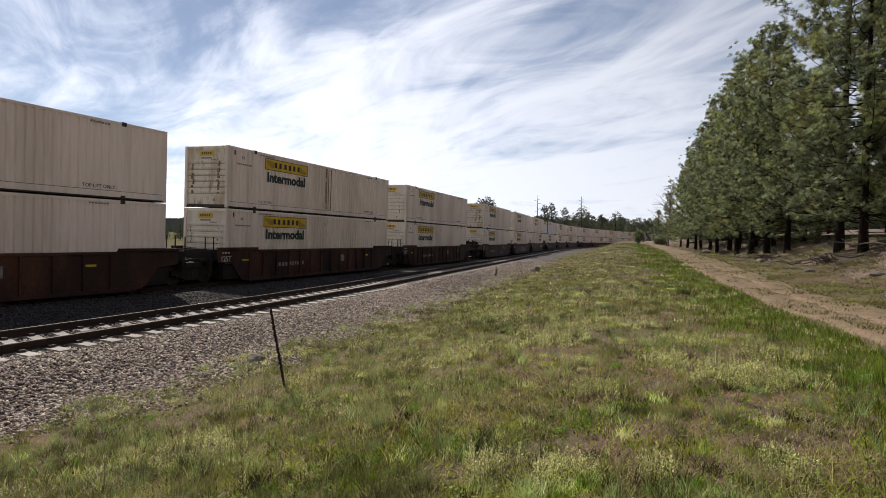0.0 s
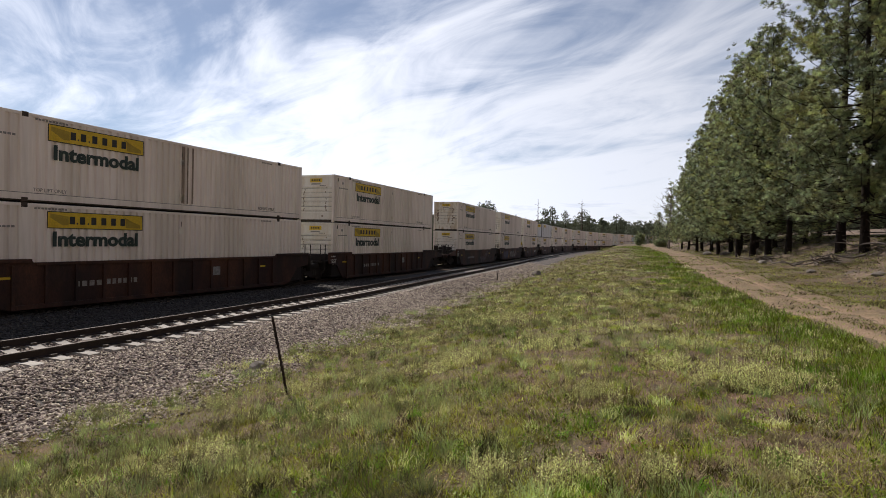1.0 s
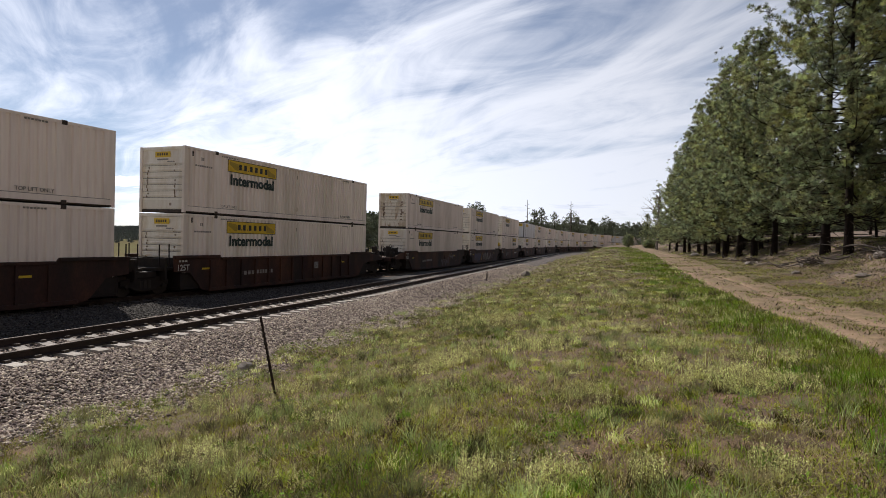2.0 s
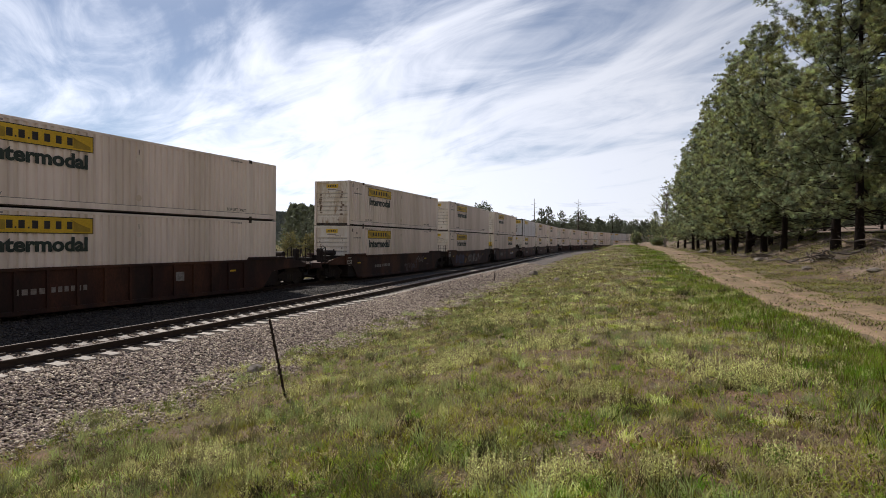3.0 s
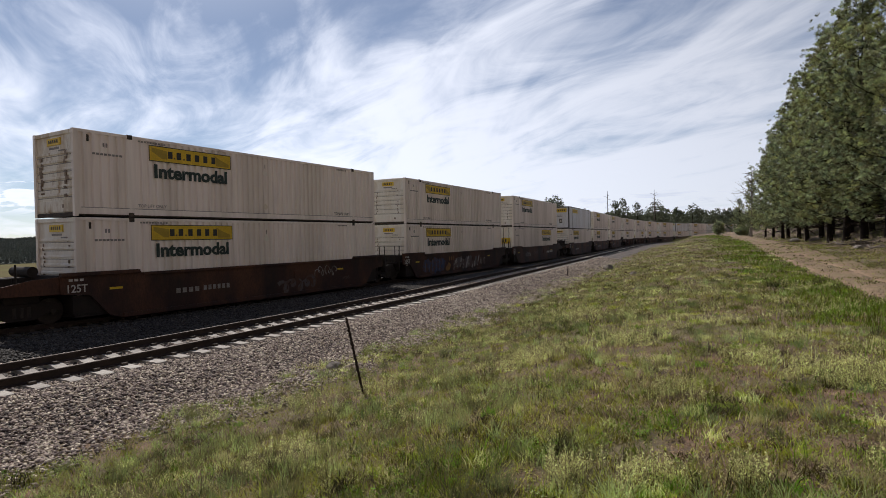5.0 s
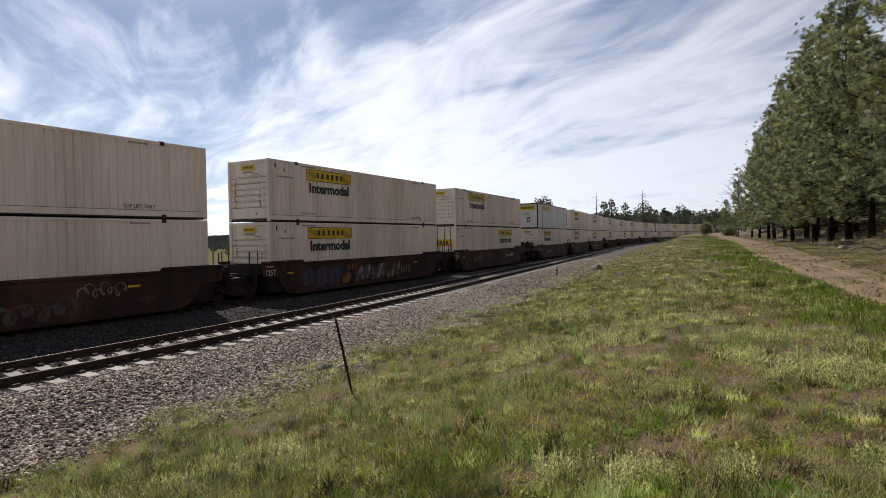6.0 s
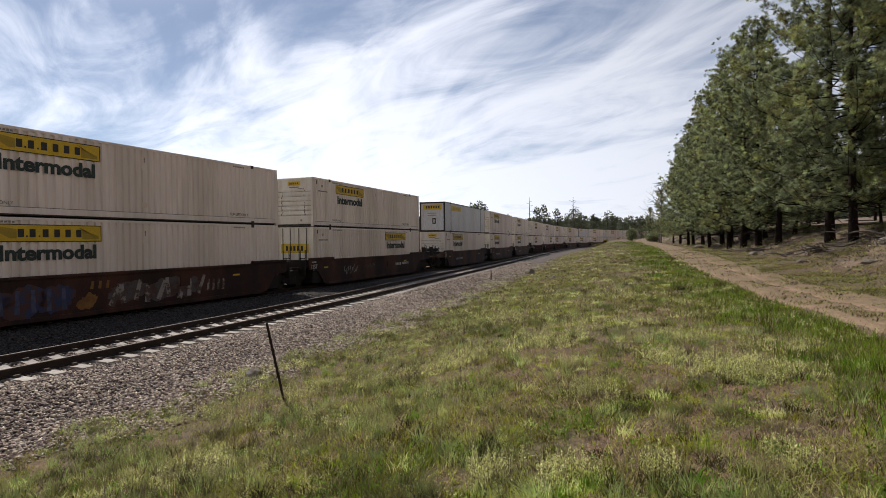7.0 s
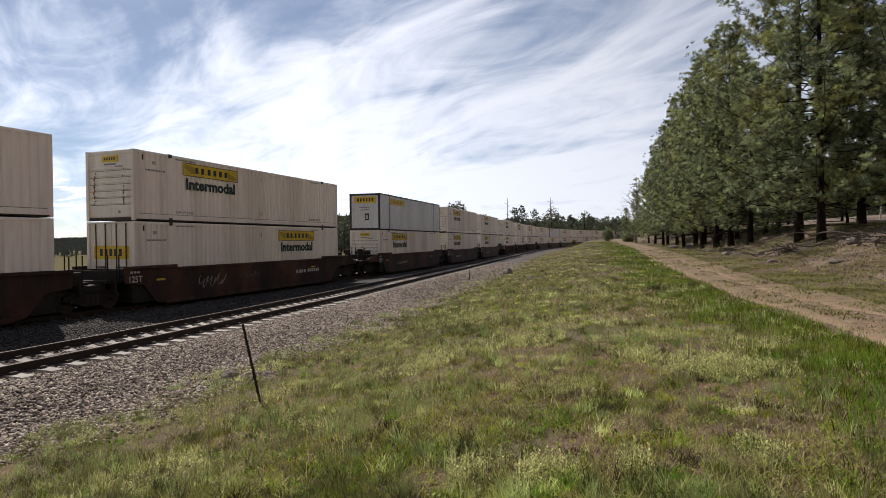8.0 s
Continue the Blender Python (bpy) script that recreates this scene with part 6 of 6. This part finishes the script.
def weeds(label, material, n, near, far, seed, keep, tall=0.13, leaves=26, leaf=0.016, bushy=0.05, rise=(-0.2, 1.1)):
    """Small upright plants: a thin stem with pointed leaves all round it."""
    rng = np.random.default_rng(seed)
    d = near * (far / near) ** rng.uniform(0, 1, n)
    az = np.radians(rng.uniform(-72, 30, n))
    x, y = d * np.sin(az), d * np.cos(az)
    k = keep(x, y, rng)
    x, y, d = x[k], y[k], d[k]
    m = len(x)
    size = (rng.uniform(0.55, 1.25, m) * np.maximum(1.0, d * 0.09))[:, None]
    h = tall * rng.uniform(0.5, 1.3, m)[:, None]
    up = rng.uniform(0.1, 1.0, (m, leaves))
    a = rng.uniform(0, 6.28, (m, leaves))
    tilt = rng.uniform(*rise, (m, leaves))
    root = np.stack([x, y, ground_z(x, y)], -1)[:, None]
    ring = bushy * (1.15 - up) * rng.uniform(0.1, 1.0, (m, leaves)) * size
    base = root + np.stack([np.cos(a) * ring, np.sin(a) * ring, up * h], -1)
    out = np.stack([np.cos(a) * np.cos(tilt), np.sin(a) * np.cos(tilt), np.sin(tilt)], -1)
    side = np.stack([-np.sin(a), np.cos(a), rng.uniform(-0.4, 0.4, a.shape)], -1)
    ln = (leaf * rng.uniform(0.6, 1.5, (m, leaves)) * size)[..., None]
    v = np.stack([base, base + out * ln * 0.5 + side * ln * 0.32, base + out * ln * 1.2, base + out * ln * 0.5 - side * ln * 0.32], 2).reshape(-1, 3)
    foot = np.concatenate([root[:, 0] - (0, 0, 0.02), root[:, 0] + np.stack([np.full(m, 0.004), np.zeros(m), h[:, 0]], -1), root[:, 0] + (0.006, 0, -0.02)])
    q = np.arange(m * leaves)[:, None] * 4
    b = m * leaves * 4 + np.arange(m)[:, None]
    tri = np.concatenate([q + np.array([0, 1, 2]), q + np.array([0, 2, 3]), np.concatenate([b, b + m, b + 2 * m], 1)])
    tagged(mesh_part("weeds", soup_mesh("weeds", np.concatenate([v, foot]), tri), M[material]), label, "weeds", kind="stuff")


def build_grass():
    def turf(p, f, cut, soft):
        return lambda x, y, r: meadow(x, y) & ~bare(x, y) & ~(pale_spot(x, y) & (y < 26)) & (patches(x, y, f, p) + r.normal(0, soft, len(x)) > cut)
    def pale_spot(x, y):
        return (in_spots(x, y, PALE_SPOTS) | ((patches(x, y, 1.4, 1.3) + 0.5 * patches(x, y, 3.3, 0.2) + 0.35 * patches(x, y, 11.0, 2.2) + 0.3 * patches(x, y, 29.0, 0.7) > 1.25) & ((y > 9) | (x < -3)))) & ~bare(x, y)
    grass("grass", "short yellow-green grass", "grass_green", 40000, 6, 0.075, 0.0042, 2.2, 130, 71, lambda x, y, r: turf(0.4, 0.8, -0.1, 0.7)(x, y, r) & ~pale_spot(x, y), lean=0.8)
    grass("grass", "grey-green bunch grass", "grass_grey", 14000, 18, 0.16, 0.0036, 2.2, 110, 72, lambda x, y, r: meadow(x, y) & ~bare(x, y) & ~pale_spot(x, y) & (patches(x, y, 1.15, 2.2) + 0.25 * np.clip(-x - 2, -2, 3) + r.normal(0, 0.25, len(x)) > 0.75), lean=0.6, spread=0.038)
    grass("grass", "dry straw among the grass", "grass_straw", 44000, 5, 0.085, 0.0034, 2.2, 90, 73, lambda x, y, r: (meadow(x, y) | (beyond(x, y) & (r.uniform(0, 1, len(x)) < 0.3))) & ~bare(x, y) & (patches(x, y, 1.1, 4.1) + r.normal(0, 0.9, len(x)) > 0.2), lean=1.5, spread=0.10)
    grass("weeds", "pale yellow-green low weeds", "grass_pale", 70000, 12, 0.085, 0.010, 2.2, 80, 74, lambda x, y, r: meadow(x, y) & (y > 7) & pale_spot(x, y), lean=0.9, spread=0.045)
    grass("weeds", "leafy green low weeds", "grass_green", 30000, 10, 0.045, 0.007, 2.2, 50, 79, turf(3.9, 2.3, 0.2, 0.3), lean=1.1, spread=0.05)
    weeds("pale cream-green bushy weeds in the meadow", "grass_pale", 70000, 2.2, 20, 91, lambda x, y, r: meadow(x, y) & pale_spot(x, y) & (r.uniform(0, 1, len(x)) < 0.8), 0.15, 34, 0.013, 0.042, (0.35, 1.45))
    weeds("small dark green leafy weeds", "grass_lush", 6000, 2.2, 20, 92, lambda x, y, r: meadow(x, y) & (patches(x, y, 2.1, 0.9) + r.normal(0, 0.4, len(x)) > 0.7), 0.11, 26, 0.021, 0.065)
    weeds("tiny green sprigs on bare soil", "grass_green", 16000, 2.2, 14, 94, lambda x, y, r: bare(x, y) & (r.uniform(0, 1, len(x)) < 0.35), 0.04, 12, 0.013, 0.03)
    weeds("grey-green leafy weeds", "grass_grey", 6000, 2.2, 22, 93, lambda x, y, r: meadow(x, y) & (patches(x, y, 1.7, 3.9) + r.normal(0, 0.4, len(x)) > 0.7), 0.09, 24, 0.013, 0.05)
    grass("grass", "short green grass close by", "grass_green", 24000, 6, 0.06, 0.0042, 2.2, 30, 81, turf(1.9, 1.5, -1.6, 0.6), lean=0.9)
    grass("grass", "thin dull green grass farther off", "grass_olive", 42000, 6, 0.075, 0.0058, 13, 120, 97, lambda x, y, r: meadow(x, y), lean=0.9, spread=0.12)
    grass("grass", "bright green grass along the foot of the ballast", "grass_green", 15000, 9, 0.10, 0.0042, 2.2, 45, 98, lambda x, y, r: meadow(x, y) & (x - near_x(y) < 5.1 + 0.5 * patches(x, y, 0.9, 2.0)) & (patches(x, y, 2.2, 0.5) + r.normal(0, 0.3, len(x)) > 0.0), lean=0.6, spread=0.05)
    grass("litter", "dead grass litter lying on the soil", "grass_straw", 18000, 5, 0.028, 0.0035, 2.2, 60, 82, lambda x, y, r: (meadow(x, y) | beyond(x, y)) & (r.uniform(0, 1, len(x)) < np.where(bare(x, y), 0.2, 0.75)), lean=4.0, spread=0.11)
    grass("litter", "brown dead stems lying on the soil", "grass_dead", 16000, 5, 0.03, 0.0042, 2.2, 80, 83, lambda x, y, r: (meadow(x, y) | beyond(x, y)) & (r.uniform(0, 1, len(x)) < np.where(bare(x, y), 0.3, 1.0)), lean=3.5, spread=0.11)
    grass("grass", "tall grey-green bunch grass with fine blades", "grass_grey", 5000, 30, 0.19, 0.0026, 2.2, 30, 95, lambda x, y, r: meadow(x, y) & ~bare(x, y) & (patches(x, y, 2.3, 1.7) + 0.3 * np.clip(-x - 1.5, -2, 3) + r.normal(0, 0.2, len(x)) > 1.0), lean=0.7, spread=0.035)
    grass("grass", "dark grey-green clumps of bunch grass", "grass_bunch", 900, 70, 0.18, 0.0026, 2.5, 24, 99, lambda x, y, r: meadow(x, y) & ~bare(x, y) & (patches(x, y, 1.1, 0.8) + 0.25 * np.clip(-x - 1.0, -2, 3) + r.normal(0, 0.3, len(x)) > 0.3), lean=0.9, spread=0.05)
    # separate rounded clumps, each with its own shadow
    grass("weeds", "pale cream-green rounded clumps of weeds", "grass_pale", 2400, 80, 0.09, 0.0042, 2.4, 40, 101, lambda x, y, r: meadow(x, y) & (patches(x, y, 1.7, 2.6) + r.normal(0, 0.6, len(x)) > 0.5), lean=0.55, spread=0.055)
    grass("weeds", "bright green rounded clumps of weeds", "grass_green", 1100, 80, 0.08, 0.0048, 2.4, 30, 102, lambda x, y, r: meadow(x, y) & (patches(x, y, 1.3, 5.2) + r.normal(0, 0.6, len(x)) > 0.4), lean=0.7, spread=0.06)
    grass("weeds", "dark green leafy clumps of weeds", "grass_lush", 650, 80, 0.09, 0.0050, 2.4, 34, 103, lambda x, y, r: meadow(x, y) & (patches(x, y, 1.5, 0.2) + r.normal(0, 0.6, len(x)) > 0.3), lean=0.7, spread=0.06)
    grass("grass", "tangled clumps of dead grey-brown grass", "grass_dead", 2200, 70, 0.08, 0.0030, 2.4, 34, 104, lambda x, y, r: meadow(x, y) & (patches(x, y, 1.2, 3.4) + 0.15 * np.clip(-x, -2, 4) + r.normal(0, 0.6, len(x)) > 0.5), lean=1.5, spread=0.07)
    grass("grass", "short green grass along the far side of the road", "grass_green", 16000, 6, 0.07, 0.005, 9, 80, 105, lambda x, y, r: beyond(x, y) & (x - road_left(y) - road_wide(y) < 2.6 + 0.9 * patches(x, y, 0.6, 1.1)) & (patches(x, y, 1.3, 0.4) + r.normal(0, 0.5, len(x)) > 0.1), lean=0.8, sweep_az=(-10, 28))
    # the same turf goes on round and behind the camera
    for label, kind, n, k in (("short green turf all round the standpoint", "grass_green", 26000, 106), ("dry straw all round the standpoint", "grass_straw", 18000, 107), ("olive turf all round the standpoint", "grass_olive", 18000, 108)):
        grass("grass", label, kind, n, 5, 0.06, 0.005, 1.2, 22, k, lambda x, y, r: meadow(x, y) & (r.uniform(0, 1, len(x)) < 0.9), lean=0.9, spread=0.10, sweep_az=(28, 284))
        grass("grass", label, kind, n // 3, 8, 0.06, 0.006, 0.3, 2.4, k + 10, lambda x, y, r: meadow(x, y), lean=0.9, spread=0.09, sweep_az=(0, 360))
        grass("grass", label, kind, n // 2, 12, 0.07, 0.006, 2.2, 9.0, k + 20, lambda x, y, r: meadow(x, y), lean=0.9, spread=0.11, sweep_az=(28, 284))
    grass("stalks", "pale dry bent grass stems", "grass_straw", 5200, 5, 0.20, 0.0020, 2.2, 26, 96, lambda x, y, r: meadow(x, y) & (patches(x, y, 1.3, 2.9) + 0.2 * np.clip(-x - 1.0, -2, 3) + r.normal(0, 0.3, len(x)) > 0.5), lean=1.3, spread=0.03)
    grass("stalks", "dry brown standing stalks", "stalk", 1900, 3, 0.24, 0.0026, 2.5, 40, 84, lambda x, y, r: meadow(x, y) & (patches(x, y, 0.8, 5.5) > 0.2), lean=0.3, spread=0.03)
    grass("grass", "lush dark green grass beside the dirt road", "grass_lush", 74000, 9, 0.15, 0.0042, 4, 130, 75, lambda x, y, r: meadow(x, y) & (road_left(y) - x < 1.15 + 0.02 * y + 0.5 * patches(x, y, 0.5, 0.7) + 0.25 * patches(x, y, 2.7, 1.7) + r.normal(0, 0.55, len(x))), lean=0.5)
    grass("grass", "bright green tufts of grass", "grass_lush", 7000, 14, 0.12, 0.0038, 2.2, 60, 77, turf(2.6, 1.7, 0.8, 0.25), lean=0.5, spread=0.04)
    grass("grass", "thin dry grass between road and trees", "grass_olive", 52000, 7, 0.07, 0.005, 9, 110, 76, lambda x, y, r: beyond(x, y) & (patches(x, y, 0.9, 3.3) + r.normal(0, 0.6, len(x)) > 0.1), lean=0.9, sweep_az=(-10, 28))
    grass("weeds", "small dull tufts between road and trees", "grass_olive", 26000, 8, 0.05, 0.006, 9, 80, 86, lambda x, y, r: beyond(x, y) & (patches(x, y, 1.6, 0.9) + r.normal(0, 0.4, len(x)) > 0.3), lean=1.0, sweep_az=(-10, 28))
    grass("litter", "brown needle litter between road and trees", "stalk", 16000, 6, 0.02, 0.006, 9, 90, 87, lambda x, y, r: beyond(x, y), lean=4.0, spread=0.12, sweep_az=(-10, 28))
    grass("weeds", "sparse low weeds on the dirt road", "grass_olive", 70000, 7, 0.06, 0.008, 4, 60, 78, lambda x, y, r: (x > road_left(y)) & (x < road_left(y) + road_wide(y)) & ((np.abs((x - road_left(y)) / road_wide(y) - 0.31) < 0.09 + 0.05 * r.normal(0, 1, len(x))) | ((x - road_left(y)) / road_wide(y) > 0.66 + 0.08 * r.normal(0, 1, len(x)))) & (patches(x, y, 1.4, 0.3) > -0.3), lean=0.9, land=road_z)


build_grass()
build_pebbles()

motions()
